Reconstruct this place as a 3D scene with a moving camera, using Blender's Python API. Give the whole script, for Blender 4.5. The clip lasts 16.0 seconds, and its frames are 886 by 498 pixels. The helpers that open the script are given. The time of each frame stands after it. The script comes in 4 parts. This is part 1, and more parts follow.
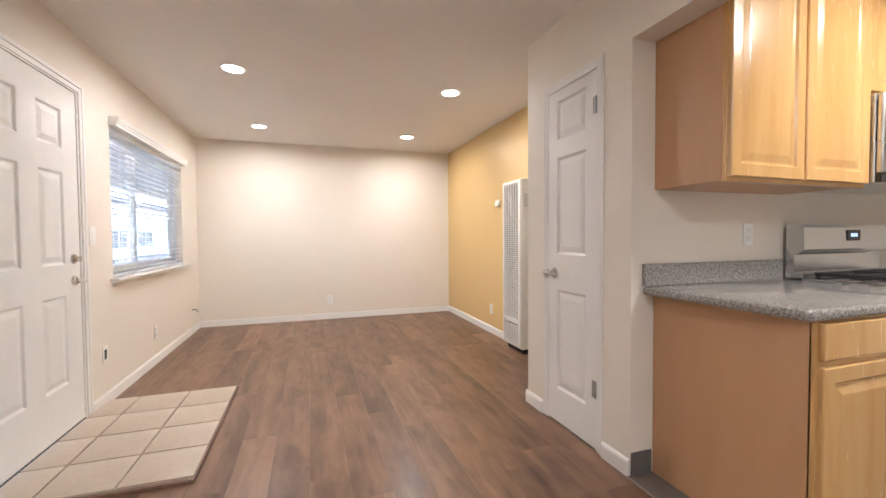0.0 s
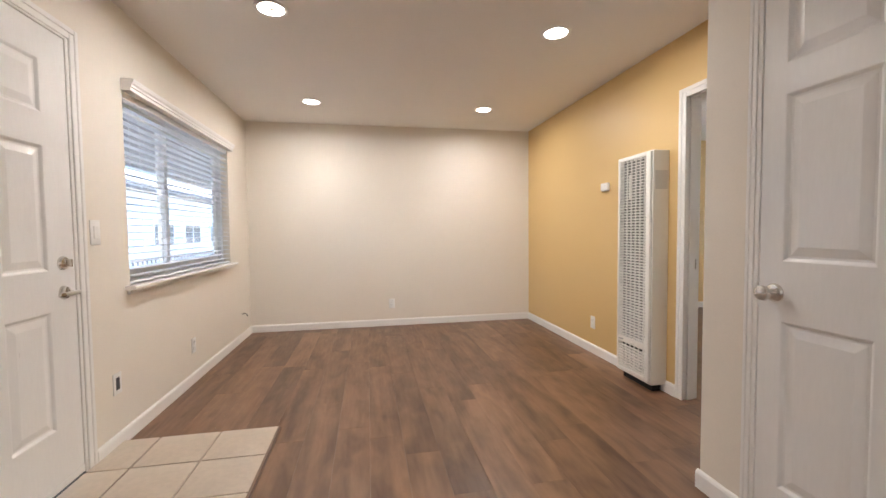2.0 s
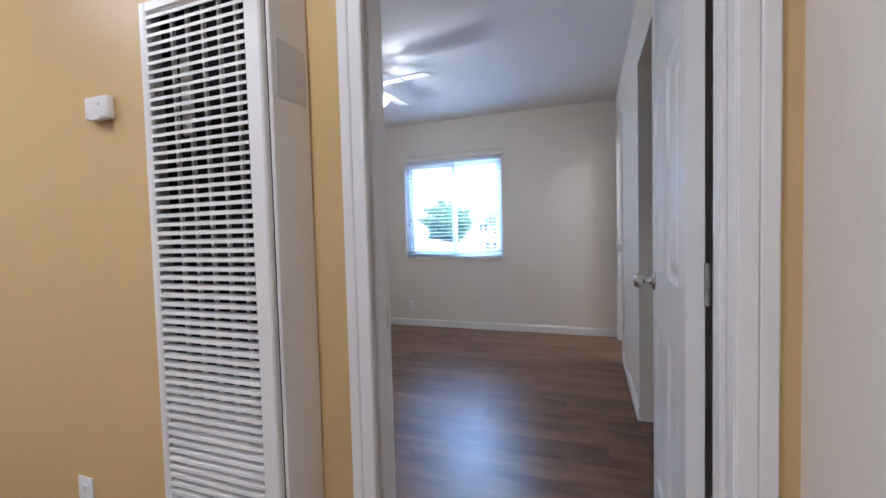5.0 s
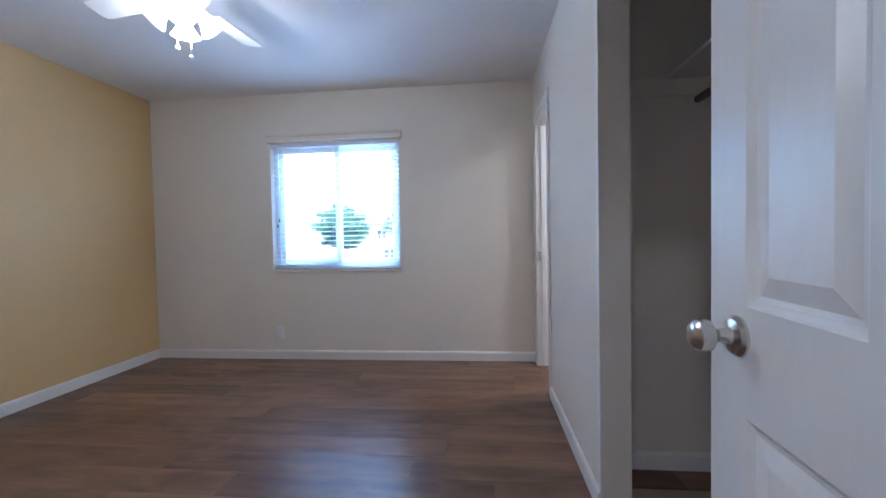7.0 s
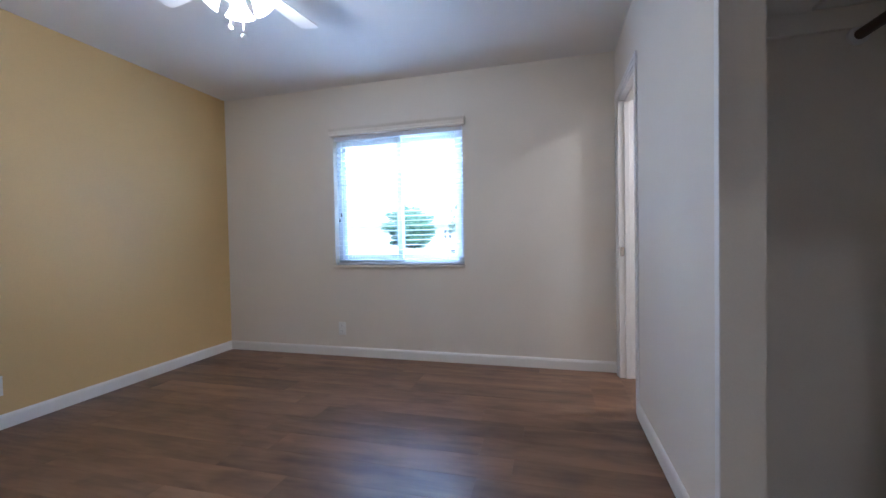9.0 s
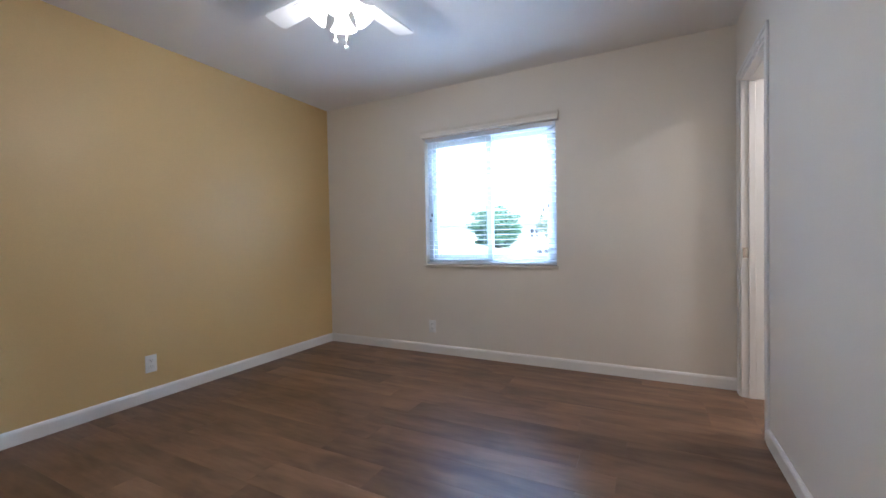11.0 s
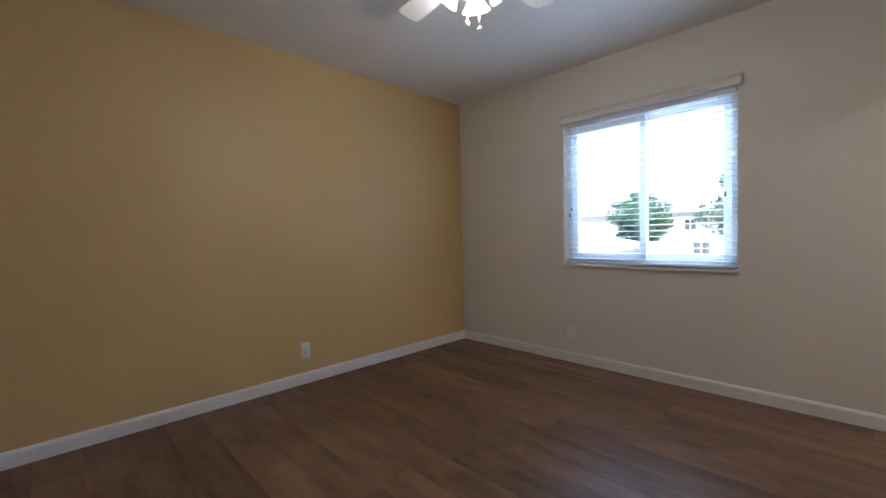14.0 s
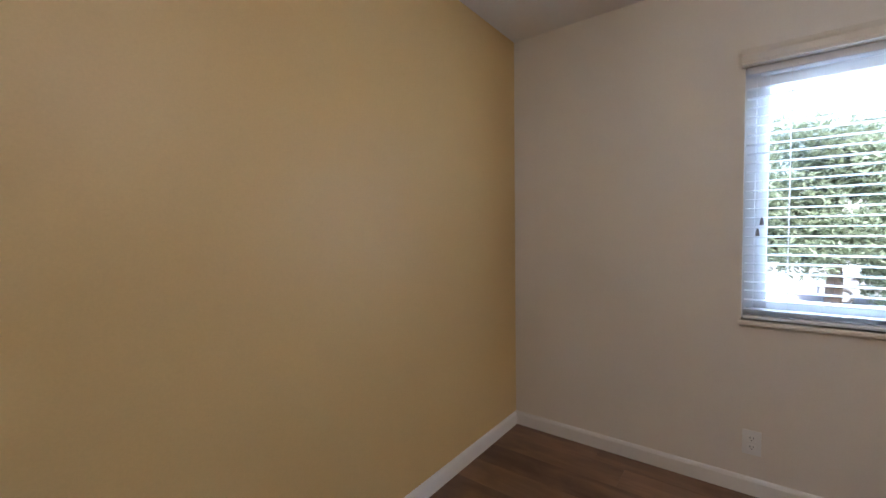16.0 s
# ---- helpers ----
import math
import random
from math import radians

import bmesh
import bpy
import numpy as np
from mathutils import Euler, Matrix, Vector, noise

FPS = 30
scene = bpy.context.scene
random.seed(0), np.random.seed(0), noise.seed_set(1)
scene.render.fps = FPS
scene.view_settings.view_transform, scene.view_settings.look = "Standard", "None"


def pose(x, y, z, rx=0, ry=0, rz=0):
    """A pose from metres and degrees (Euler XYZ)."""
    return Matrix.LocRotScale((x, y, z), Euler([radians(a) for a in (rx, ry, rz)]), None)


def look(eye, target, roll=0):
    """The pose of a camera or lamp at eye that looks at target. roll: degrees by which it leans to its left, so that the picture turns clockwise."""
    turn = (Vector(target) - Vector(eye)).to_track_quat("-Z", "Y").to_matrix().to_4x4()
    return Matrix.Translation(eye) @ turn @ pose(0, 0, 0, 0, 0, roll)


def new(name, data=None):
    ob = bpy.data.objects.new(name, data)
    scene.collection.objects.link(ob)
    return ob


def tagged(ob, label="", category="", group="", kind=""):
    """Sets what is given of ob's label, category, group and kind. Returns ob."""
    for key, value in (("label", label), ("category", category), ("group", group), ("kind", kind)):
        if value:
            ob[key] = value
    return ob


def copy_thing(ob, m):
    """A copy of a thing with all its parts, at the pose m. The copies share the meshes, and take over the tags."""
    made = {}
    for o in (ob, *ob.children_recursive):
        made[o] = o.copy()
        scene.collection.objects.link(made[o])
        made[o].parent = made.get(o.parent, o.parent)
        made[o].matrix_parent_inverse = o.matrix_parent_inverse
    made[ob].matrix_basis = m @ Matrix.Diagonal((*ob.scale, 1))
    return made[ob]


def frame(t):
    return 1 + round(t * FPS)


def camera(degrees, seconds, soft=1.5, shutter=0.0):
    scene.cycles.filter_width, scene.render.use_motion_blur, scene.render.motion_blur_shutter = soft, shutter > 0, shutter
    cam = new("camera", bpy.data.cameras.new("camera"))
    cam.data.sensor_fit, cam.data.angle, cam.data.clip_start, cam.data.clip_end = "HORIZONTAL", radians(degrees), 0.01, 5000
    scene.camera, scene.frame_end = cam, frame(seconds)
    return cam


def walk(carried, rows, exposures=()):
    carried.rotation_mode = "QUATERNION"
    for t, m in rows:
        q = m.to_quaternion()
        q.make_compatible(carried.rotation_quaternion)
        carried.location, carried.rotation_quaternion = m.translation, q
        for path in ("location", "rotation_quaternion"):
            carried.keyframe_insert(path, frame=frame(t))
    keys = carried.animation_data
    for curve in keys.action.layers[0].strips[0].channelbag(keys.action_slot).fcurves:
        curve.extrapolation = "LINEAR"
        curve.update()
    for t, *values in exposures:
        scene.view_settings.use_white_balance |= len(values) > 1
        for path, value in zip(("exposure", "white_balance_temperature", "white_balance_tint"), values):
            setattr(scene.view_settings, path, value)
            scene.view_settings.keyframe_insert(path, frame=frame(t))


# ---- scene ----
cam = camera(95.3, 16.0)
PATH = [
    (0, (-0.068, -0.169, 1.154), (0.563, 1.728, 1.094), -0.4),
    (0.5, (-0.114, -0.1, 1.143), (0.284, 1.859, 1.085), -0.6),
    (1, (-0.114, 0.119, 1.151), (0.232, 2.088, 1.078), -0.6),
    (1.5, (-0.107, 0.433, 1.171), (0.24, 2.4, 1.084), -0.8),
    (2, (-0.071, 0.771, 1.161), (0.294, 2.736, 1.073), -0.6),
    (2.5, (0.005, 1.139, 1.132), (0.573, 3.054, 1.046), -0.7),
    (3, (0.197, 1.508, 1.14), (1.022, 3.328, 1.051), -0.3),
    (3.5, (0.378, 1.861, 1.146), (1.561, 3.471, 1.064), -0.4),
    (4, (0.616, 2.152, 1.136), (2.075, 3.516, 1.056), -0.8),
    (4.5, (0.877, 2.434, 1.128), (2.531, 3.555, 1.051), -0.9),
    (5, (1.169, 2.629, 1.133), (3.048, 3.308, 1.051), -1.5),
    (7.5, (2.229, 2.813, 1.078), (4.219, 3.002, 1.019), -1.1),
    (8, (2.295, 2.8, 1.048), (4.276, 3.066, 1.001), -1.1),
    (8.5, (2.351, 2.81, 1.068), (4.31, 3.21, 1.009), -1.1),
    (9, (2.372, 2.839, 1.047), (4.304, 3.355, 0.999), -1.1),
    (9.5, (2.402, 2.842, 1.03), (4.295, 3.485, 0.991), -1.0),
    (10, (2.384, 2.883, 1.045), (4.246, 3.614, 1.0), -1.1),
    (12.5, (2.401, 2.893, 1.057), (4.02, 4.066, 1.01), -1.2),
    (13, (2.422, 2.911, 1.068), (3.981, 4.162, 1.01), -1.3),
    (13.5, (2.473, 2.947, 1.051), (3.954, 4.291, 0.997), -0.9),
    (14, (2.551, 3.022, 1.089), (3.952, 4.448, 1.023), -1.3),
    (14.5, (2.763, 3.303, 1.118), (4.181, 4.711, 1.027), -1.3),
    (15, (3.008, 3.737, 1.13), (4.505, 5.06, 1.059), -0.8),
    (15.5, (3.182, 4.202, 1.213), (4.703, 5.498, 1.118), -1.0),
    (16, (3.338, 4.707, 1.264), (4.926, 5.92, 1.174), -0.8),
]
EXPOSURES = [(0.0, 3.85, 5750, 10), (1.0, 3.72, 5800, 10), (2.5, 3.48, 5850, 9), (3.5, 3.5, 5550, 9), (4.2, 3.32, 5150, 10), (5.0, 3.15, 5000, 12),
             (7.5, 3.08, 4800, 12), (10.0, 3.1, 5200, 12), (12.5, 2.95, 5550, 11), (14.5, 2.4, 5800, 13), (15.5, 2.35, 5850, 15), (16.0, 2.85, 6050, 16)]
walk(cam, [(t, look(eye, target, roll)) for t, eye, target, roll in PATH], EXPOSURES)

# ---------- world and large lights ----------
world = bpy.data.worlds.new("world")
scene.world = world
world.use_nodes = True
sky = world.node_tree.nodes.new("ShaderNodeTexSky")
sky.sky_type = 'NISHITA'
sky.sun_disc = False
sky.sun_elevation = radians(48)
sky.sun_rotation = radians(225)
sky.air_density, sky.dust_density, sky.ozone_density = 1.0, 3.0, 1.5
back = world.node_tree.nodes["Background"]
world.node_tree.links.new(sky.outputs[0], back.inputs[0])
back.inputs[1].default_value = 0.15

sun = new("sun", bpy.data.lights.new("sun", 'SUN'))
sun.data.energy, sun.data.angle, sun.data.color = 3.3, radians(12), (1.0, 0.96, 0.9)
sun.matrix_world = look((0, 0, 30), (0 + 12 * 0.71, 12 * 0.71, 30 - 13.4))

# rooms, in metres
WX, NY, EX, H = -1.428, 5.773, 2.0, 2.44          # living room: west, north, east walls, ceiling
BX, BY = 1.372, 2.295                             # pantry box: west face, north face
KY = 1.354                                        # kitchen back wall
SY = -2.3                                         # wall behind
RX, RE, RS, RN = 2.12, 5.685, 2.357, 5.915         # bedroom: west, east, south, north
LAMPS = [(x, y) for y in (3.27, 4.945) for x in (-0.59, 1.155)]
FAN = (3.912, 4.187)


def area_lamp(name, x, y, z, size, watts, color, spread=180):
    d = bpy.data.lights.new(name, 'AREA')
    d.shape, d.size, d.energy, d.color, d.spread = 'DISK', size, watts, color, radians(spread)
    ob = new(name, d)
    ob.location = (x, y, z)
    return ob


WARM = (1.0, 0.89, 0.77)
for x, y in LAMPS:
    area_lamp("downlight_lamp", x, y, H - 0.012, 0.13, 1.38, WARM, 175)
area_lamp("kitchen_lamp", 2.3, 0.2, H - 0.09, 0.34, 2.5, WARM)
# added fill behind the camera's start, brightens the pantry wall and cabinet sides
area_lamp("dining_lamp", 0.2, -1.35, H - 0.09, 0.3, 3.0, (1.0, 0.97, 0.96))
area_lamp("bath_lamp", 5.1, 1.4, H - 0.09, 0.3, 2.5, WARM)
# skylight that falls through the bedroom window
skylight = area_lamp("skylight_east", RE + 1.5, 4.14, 3.1, 1.8, 70, (0.60, 0.80, 1.0))
skylight.matrix_world = look((RE + 1.5, 4.14, 3.1), (RE, 4.14, 1.3))
fan_bulb = bpy.data.lights.new("fan_lamp", 'POINT')
fan_bulb.energy, fan_bulb.color, fan_bulb.shadow_soft_size = 2.3, (1.0, 0.92, 0.83), 0.05
new("fan_lamp", fan_bulb).location = (FAN[0], FAN[1], 2.06)


# ---------- materials ----------
def material(name, color, rough=0.5, metal=0.0, var=0.06, scale=3.0, fine=60.0, bump=0.05, coat=0.0, spec=0.5, stretch=(1, 1, 1)):
    """Principled surface with a coarse and a fine variation in tone, and fine relief."""
    m = bpy.data.materials.new(name)
    m.use_nodes = True
    nt, p = m.node_tree, m.node_tree.nodes["Principled BSDF"]
    N, L = nt.nodes.new, nt.links.new
    co, mp = N("ShaderNodeTexCoord"), N("ShaderNodeMapping")
    mp.inputs["Scale"].default_value = stretch
    L(co.outputs["Object"], mp.inputs[0])
    a, b = N("ShaderNodeTexNoise"), N("ShaderNodeTexNoise")
    a.inputs["Scale"].default_value, b.inputs["Scale"].default_value = scale, fine
    a.inputs["Detail"].default_value, b.inputs["Detail"].default_value = 4, 3
    L(mp.outputs[0], a.inputs[0]), L(mp.outputs[0], b.inputs[0])
    add = N("ShaderNodeMath")
    add.operation = 'ADD'
    L(a.outputs[0], add.inputs[0]), L(b.outputs[0], add.inputs[1])
    ramp = N("ShaderNodeMapRange")
    ramp.inputs[1].default_value, ramp.inputs[2].default_value = 0.6, 1.4
    ramp.inputs[3].default_value, ramp.inputs[4].default_value = 1 - var, 1 + var
    L(add.outputs[0], ramp.inputs[0])
    mul = N("ShaderNodeVectorMath")
    mul.operation = 'MULTIPLY'
    mul.inputs[0].default_value = color
    L(ramp.outputs[0], mul.inputs[1]), L(mul.outputs[0], p.inputs["Base Color"])
    rr = N("ShaderNodeMapRange")
    rr.inputs[3].default_value, rr.inputs[4].default_value = max(rough - 0.06, 0.02), min(rough + 0.06, 1)
    L(a.outputs[0], rr.inputs[0]), L(rr.outputs[0], p.inputs["Roughness"])
    p.inputs["Metallic"].default_value = metal
    p.inputs["Coat Weight"].default_value = coat
    p.inputs["Specular IOR Level"].default_value = spec
    if bump:
        bp = N("ShaderNodeBump")
        bp.inputs["Strength"].default_value, bp.inputs["Distance"].default_value = bump, 0.004
        L(b.outputs[0], bp.inputs["Height"]), L(bp.outputs[0], p.inputs["Normal"])
    return m


def wood(name, dark, light, rough=0.35, along='Z', scale=1.0, coat=0.2, rnd=0.0, bump=0.06, contrast=1.0, tone=0.2, blotch=0.0):
    """Wood with long grain along one local axis; rnd shifts grain and tone from piece to piece."""
    m = bpy.data.materials.new(name)
    m.use_nodes = True
    nt, p = m.node_tree, m.node_tree.nodes["Principled BSDF"]
    N, L = nt.nodes.new, nt.links.new
    co, mp, info = N("ShaderNodeTexCoord"), N("ShaderNodeMapping"), N("ShaderNodeObjectInfo")
    s = {'X': (1, 9, 9), 'Y': (9, 1, 9), 'Z': (9, 9, 1)}[along]
    mp.inputs["Scale"].default_value = [v * scale for v in s]
    L(co.outputs["Object"], mp.inputs[0])
    off = N("ShaderNodeMath")
    off.operation = 'MULTIPLY'
    off.inputs[1].default_value = 57.0 * rnd
    L(info.outputs["Random"], off.inputs[0])
    comb = N("ShaderNodeCombineXYZ")
    for i in range(3):
        L(off.outputs[0], comb.inputs[i])
    L(comb.outputs[0], mp.inputs["Location"])
    a, b, c = N("ShaderNodeTexNoise"), N("ShaderNodeTexNoise"), N("ShaderNodeTexNoise")
    for n, sc, d, w in ((a, 0.55, 5, 1.2), (b, 6.0, 4, 0.3), (c, 0.28, 3, 0.8)):
        n.inputs["Scale"].default_value, n.inputs["Detail"].default_value, n.inputs["Distortion"].default_value = sc, d, w
        L(mp.outputs[0], n.inputs[0])
    mix = N("ShaderNodeMath")
    mix.operation = 'MULTIPLY_ADD'
    mix.inputs[1].default_value = 0.22
    L(b.outputs[0], mix.inputs[0]), L(a.outputs[0], mix.inputs[2])
    mix2 = N("ShaderNodeMath")
    mix2.operation = 'MULTIPLY_ADD'
    mix2.inputs[1].default_value = 0.5
    L(c.outputs[0], mix2.inputs[0]), L(mix.outputs[0], mix2.inputs[2])
    if blotch:
        # soft dark clouds and knots, less stretched than the grain
        mp2, d, mix3 = N("ShaderNodeMapping"), N("ShaderNodeTexNoise"), N("ShaderNodeMath")
        mp2.inputs["Scale"].default_value = [2.6 if v > 1 else 1.0 for v in s]
        L(co.outputs["Object"], mp2.inputs[0]), L(comb.outputs[0], mp2.inputs["Location"])
        d.inputs["Scale"].default_value, d.inputs["Detail"].default_value, d.inputs["Distortion"].default_value = 3.2, 4, 0.6
        L(mp2.outputs[0], d.inputs[0])
        cen = N("ShaderNodeMath")
        cen.operation = 'SUBTRACT'
        cen.inputs[1].default_value = 0.5
        L(d.outputs[0], cen.inputs[0])
        mix3.operation = 'MULTIPLY_ADD'
        mix3.inputs[1].default_value = blotch
        L(cen.outputs[0], mix3.inputs[0]), L(mix2.outputs[0], mix3.inputs[2])
        mix2 = mix3
    cr = N("ShaderNodeMapRange")
    cr.inputs[1].default_value, cr.inputs[2].default_value = 0.86 - 0.26 / contrast, 0.86 + 0.26 / contrast
    L(mix2.outputs[0], cr.inputs[0])
    col = N("ShaderNodeMix")
    col.data_type = 'RGBA'
    col.inputs[6].default_value, col.inputs[7].default_value = (*dark, 1), (*light, 1)
    L(cr.outputs[0], col.inputs[0])
    tn = N("ShaderNodeMapRange")
    tn.inputs[3].default_value, tn.inputs[4].default_value = 1 - tone * rnd, 1 + tone * rnd
    L(info.outputs["Random"], tn.inputs[0])
    mul = N("ShaderNodeVectorMath")
    mul.operation = 'MULTIPLY'
    L(col.outputs[2], mul.inputs[0]), L(tn.outputs[0], mul.inputs[1]), L(mul.outputs[0], p.inputs["Base Color"])
    rr = N("ShaderNodeMapRange")
    rr.inputs[3].default_value, rr.inputs[4].default_value = rough + 0.08, rough - 0.06
    L(b.outputs[0], rr.inputs[0]), L(rr.outputs[0], p.inputs["Roughness"])
    p.inputs["Coat Weight"].default_value, p.inputs["Coat Roughness"].default_value = coat, 0.15
    bp = N("ShaderNodeBump")
    bp.inputs["Strength"].default_value, bp.inputs["Distance"].default_value = bump, 0.003
    L(b.outputs[0], bp.inputs["Height"]), L(bp.outputs[0], p.inputs["Normal"])
    return m


def granite(name):
    m = material(name, (0.30, 0.28, 0.26), 0.18, var=0.10, scale=8, fine=90, bump=0.02, coat=0.3)
    nt, p = m.node_tree, m.node_tree.nodes["Principled BSDF"]
    N, L = nt.nodes.new, nt.links.new
    co, v, n = N("ShaderNodeTexCoord"), N("ShaderNodeTexVoronoi"), N("ShaderNodeTexNoise")
    v.inputs["Scale"].default_value, n.inputs["Scale"].default_value, n.inputs["Detail"].default_value = 300, 110, 6
    L(co.outputs["Object"], v.inputs[0]), L(co.outputs["Object"], n.inputs[0])
    r1, r2, mx, mx2 = N("ShaderNodeValToRGB"), N("ShaderNodeValToRGB"), N("ShaderNodeMix"), N("ShaderNodeMix")
    r1.color_ramp.elements[0].position, r1.color_ramp.elements[1].position = 0.35, 0.65
    r1.color_ramp.elements[0].color, r1.color_ramp.elements[1].color = (0.16, 0.15, 0.145, 1), (0.42, 0.40, 0.37, 1)
    L(n.outputs[0], r1.inputs[0])
    r2.color_ramp.elements[0].position, r2.color_ramp.elements[1].position = 0.86, 0.95
    L(v.outputs["Color"], r2.inputs[0])
    mx.data_type = 'RGBA'
    mx.inputs[7].default_value = (0.06, 0.055, 0.05, 1)
    L(r2.outputs[0], mx.inputs[0]), L(r1.outputs[0], mx.inputs[6]), L(mx.outputs[2], p.inputs["Base Color"])
    return m


def glow(name, color, strength):
    m = bpy.data.materials.new(name)
    m.use_nodes = True
    p = m.node_tree.nodes["Principled BSDF"]
    p.inputs["Base Color"].default_value = (0.9, 0.9, 0.88, 1)
    p.inputs["Emission Color"].default_value = (*color, 1)
    p.inputs["Emission Strength"].default_value = strength
    return m


def glass(name, rough=0.0):
    m = bpy.data.materials.new(name)
    m.use_nodes = True
    p = m.node_tree.nodes["Principled BSDF"]
    p.inputs["Transmission Weight"].default_value = 1.0
    p.inputs["Roughness"].default_value, p.inputs["IOR"].default_value = rough, 1.45
    p.inputs["Base Color"].default_value = (0.96, 0.98, 0.98, 1)
    return m


PAINT = material("cream_wall_paint", (0.78, 0.724, 0.637), 0.62, var=0.03, scale=1.2, fine=160, bump=0.10)
YELLOW = material("yellow_wall_paint", (0.67, 0.47, 0.205), 0.44, var=0.04, scale=1.2, fine=160, bump=0.10)
CEIL = material("ceiling_paint", (0.80, 0.77, 0.73), 0.75, var=0.03, scale=1.5, fine=120, bump=0.16)
TRIM = material("white_trim_paint", (0.82, 0.80, 0.77), 0.42, var=0.02, scale=4, fine=90, bump=0.03)
DOOR = material("white_door_paint", (0.80, 0.79, 0.77), 0.30, var=0.025, scale=3, fine=30, bump=0.08, stretch=(3, 3, 0.6))
ENAMEL = material("heater_enamel", (0.82, 0.80, 0.75), 0.32, var=0.03, scale=5, fine=120, bump=0.02)
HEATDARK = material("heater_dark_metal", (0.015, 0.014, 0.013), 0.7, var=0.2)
BRACKET = material("heater_zinc_plate", (0.38, 0.38, 0.38), 0.45, 0.4, var=0.05)
SIDEPL = material("heater_vent_plate", (0.62, 0.61, 0.59), 0.5, var=0.04)
NICKEL = material("brushed_nickel", (0.62, 0.59, 0.55), 0.26, 1.0, var=0.06, fine=200, bump=0.02)
HINGE = material("worn_steel_hinge", (0.30, 0.29, 0.28), 0.5, 0.5, var=0.1)
PLASTIC = material("white_plastic", (0.82, 0.81, 0.78), 0.35, var=0.015, bump=0.0)
SLOT = material("dark_slot", (0.04, 0.04, 0.045), 0.6, bump=0)
VINYL = material("window_vinyl", (0.80, 0.82, 0.84), 0.35, var=0.015, bump=0.02)
SLAT = material("blind_slat_white", (0.74, 0.76, 0.79), 0.38, var=0.03, scale=5, fine=60, bump=0.04, stretch=(1, 0.1, 1))
CORD = material("blind_cord", (0.75, 0.75, 0.75), 0.8, bump=0)
TASSEL = material("cord_tassel", (0.22, 0.21, 0.21), 0.5, bump=0)
PLANK = wood("vinyl_plank", (0.080, 0.037, 0.019), (0.252, 0.141, 0.079), 0.36, 'Y', 1.0, 0.05, 1.0, 0.05, 0.8, 0.12, blotch=0.9)
PLANK.node_tree.nodes["Principled BSDF"].inputs["Specular IOR Level"].default_value = 0.45
MAPLE = wood("maple_door_wood", (0.50, 0.27, 0.085), (0.66, 0.42, 0.17), 0.24, 'Z', 1.2, 0.5, 0.6, 0.03, 0.8, 0.06)
PANELW = wood("maple_side_panel", (0.49, 0.27, 0.13), (0.56, 0.33, 0.17), 0.42, 'Z', 1.0, 0.1, 0.0, 0.02, 0.6)
DARKWOOD = wood("closet_pole_wood", (0.035, 0.018, 0.010), (0.075, 0.04, 0.02), 0.4, 'X', 2.0)
EDGEW = wood("tile_edge_wood", (0.13, 0.075, 0.045), (0.22, 0.13, 0.085), 0.4, 'Y', 2.0)
TILE = material("beige_ceramic_tile", (0.52, 0.435, 0.345), 0.30, var=0.09, scale=6, fine=40, bump=0.06)
GROUT = material("grout", (0.44, 0.37, 0.29), 0.85, var=0.08, fine=140, bump=0.2)
KTILE = material("kitchen_floor_tile", (0.17, 0.14, 0.12), 0.4, var=0.12, scale=6, fine=40)
COVE = material("grey_vinyl_base", (0.13, 0.12, 0.11), 0.5, var=0.06)
STONE = granite("grey_granite")
STEEL = material("stainless_steel", (0.62, 0.62, 0.62), 0.28, 1.0, var=0.05, fine=120, bump=0.02, stretch=(0.1, 1, 1))
IRON = material("cast_iron", (0.02, 0.02, 0.02), 0.55, var=0.1)
BLACKG = material("black_glass", (0.012, 0.012, 0.014), 0.08, bump=0)
LENS = glow("led_lens", (1.0, 0.92, 0.80), 1.6)
FROST = glow("lit_frosted_glass", (1.0, 0.92, 0.82), 0.45)
DISPLAY = glow("clock_display", (0.35, 0.6, 1.0), 0.12)
GLASS = glass("window_glass")
FANW = material("fan_white_enamel", (0.84, 0.83, 0.81), 0.3, var=0.02, bump=0.01)


# ---------- mesh tools ----------
def finish(name, bm, mats, smooth=False, loc=None, parent=None, normals=True):
    if normals:
        bmesh.ops.recalc_face_normals(bm, faces=bm.faces)
    me = bpy.data.meshes.new(name)
    bm.to_mesh(me)
    bm.free()
    for m in (mats if isinstance(mats, (list, tuple)) else [mats]):
        me.materials.append(m)
    if smooth:
        for f in me.polygons:
            f.use_smooth = True
        me.set_sharp_from_angle(angle=radians(38))
    ob = new(name, me)
    if loc:
        ob.location = loc
    if parent:
        ob.parent = parent
    return ob


def add_box(bm, x0, x1, y0, y1, z0, z1, bevel=0.0, mat=0, seg=1):
    vs = [bm.verts.new((x, y, z)) for x in (x0, x1) for y in (y0, y1) for z in (z0, z1)]
    fs = [bm.faces.new([vs[i] for i in q]) for q in ((0, 1, 3, 2), (4, 6, 7, 5), (0, 4, 5, 1), (2, 3, 7, 6), (0, 2, 6, 4), (1, 5, 7, 3))]
    for f in fs:
        f.material_index = mat
    if bevel:
        es = {e for f in fs for e in f.edges}
        r = bmesh.ops.bevel(bm, geom=list(es), offset=bevel, segments=seg, profile=0.5, affect='EDGES')
        for f in r['faces']:
            f.material_index = mat


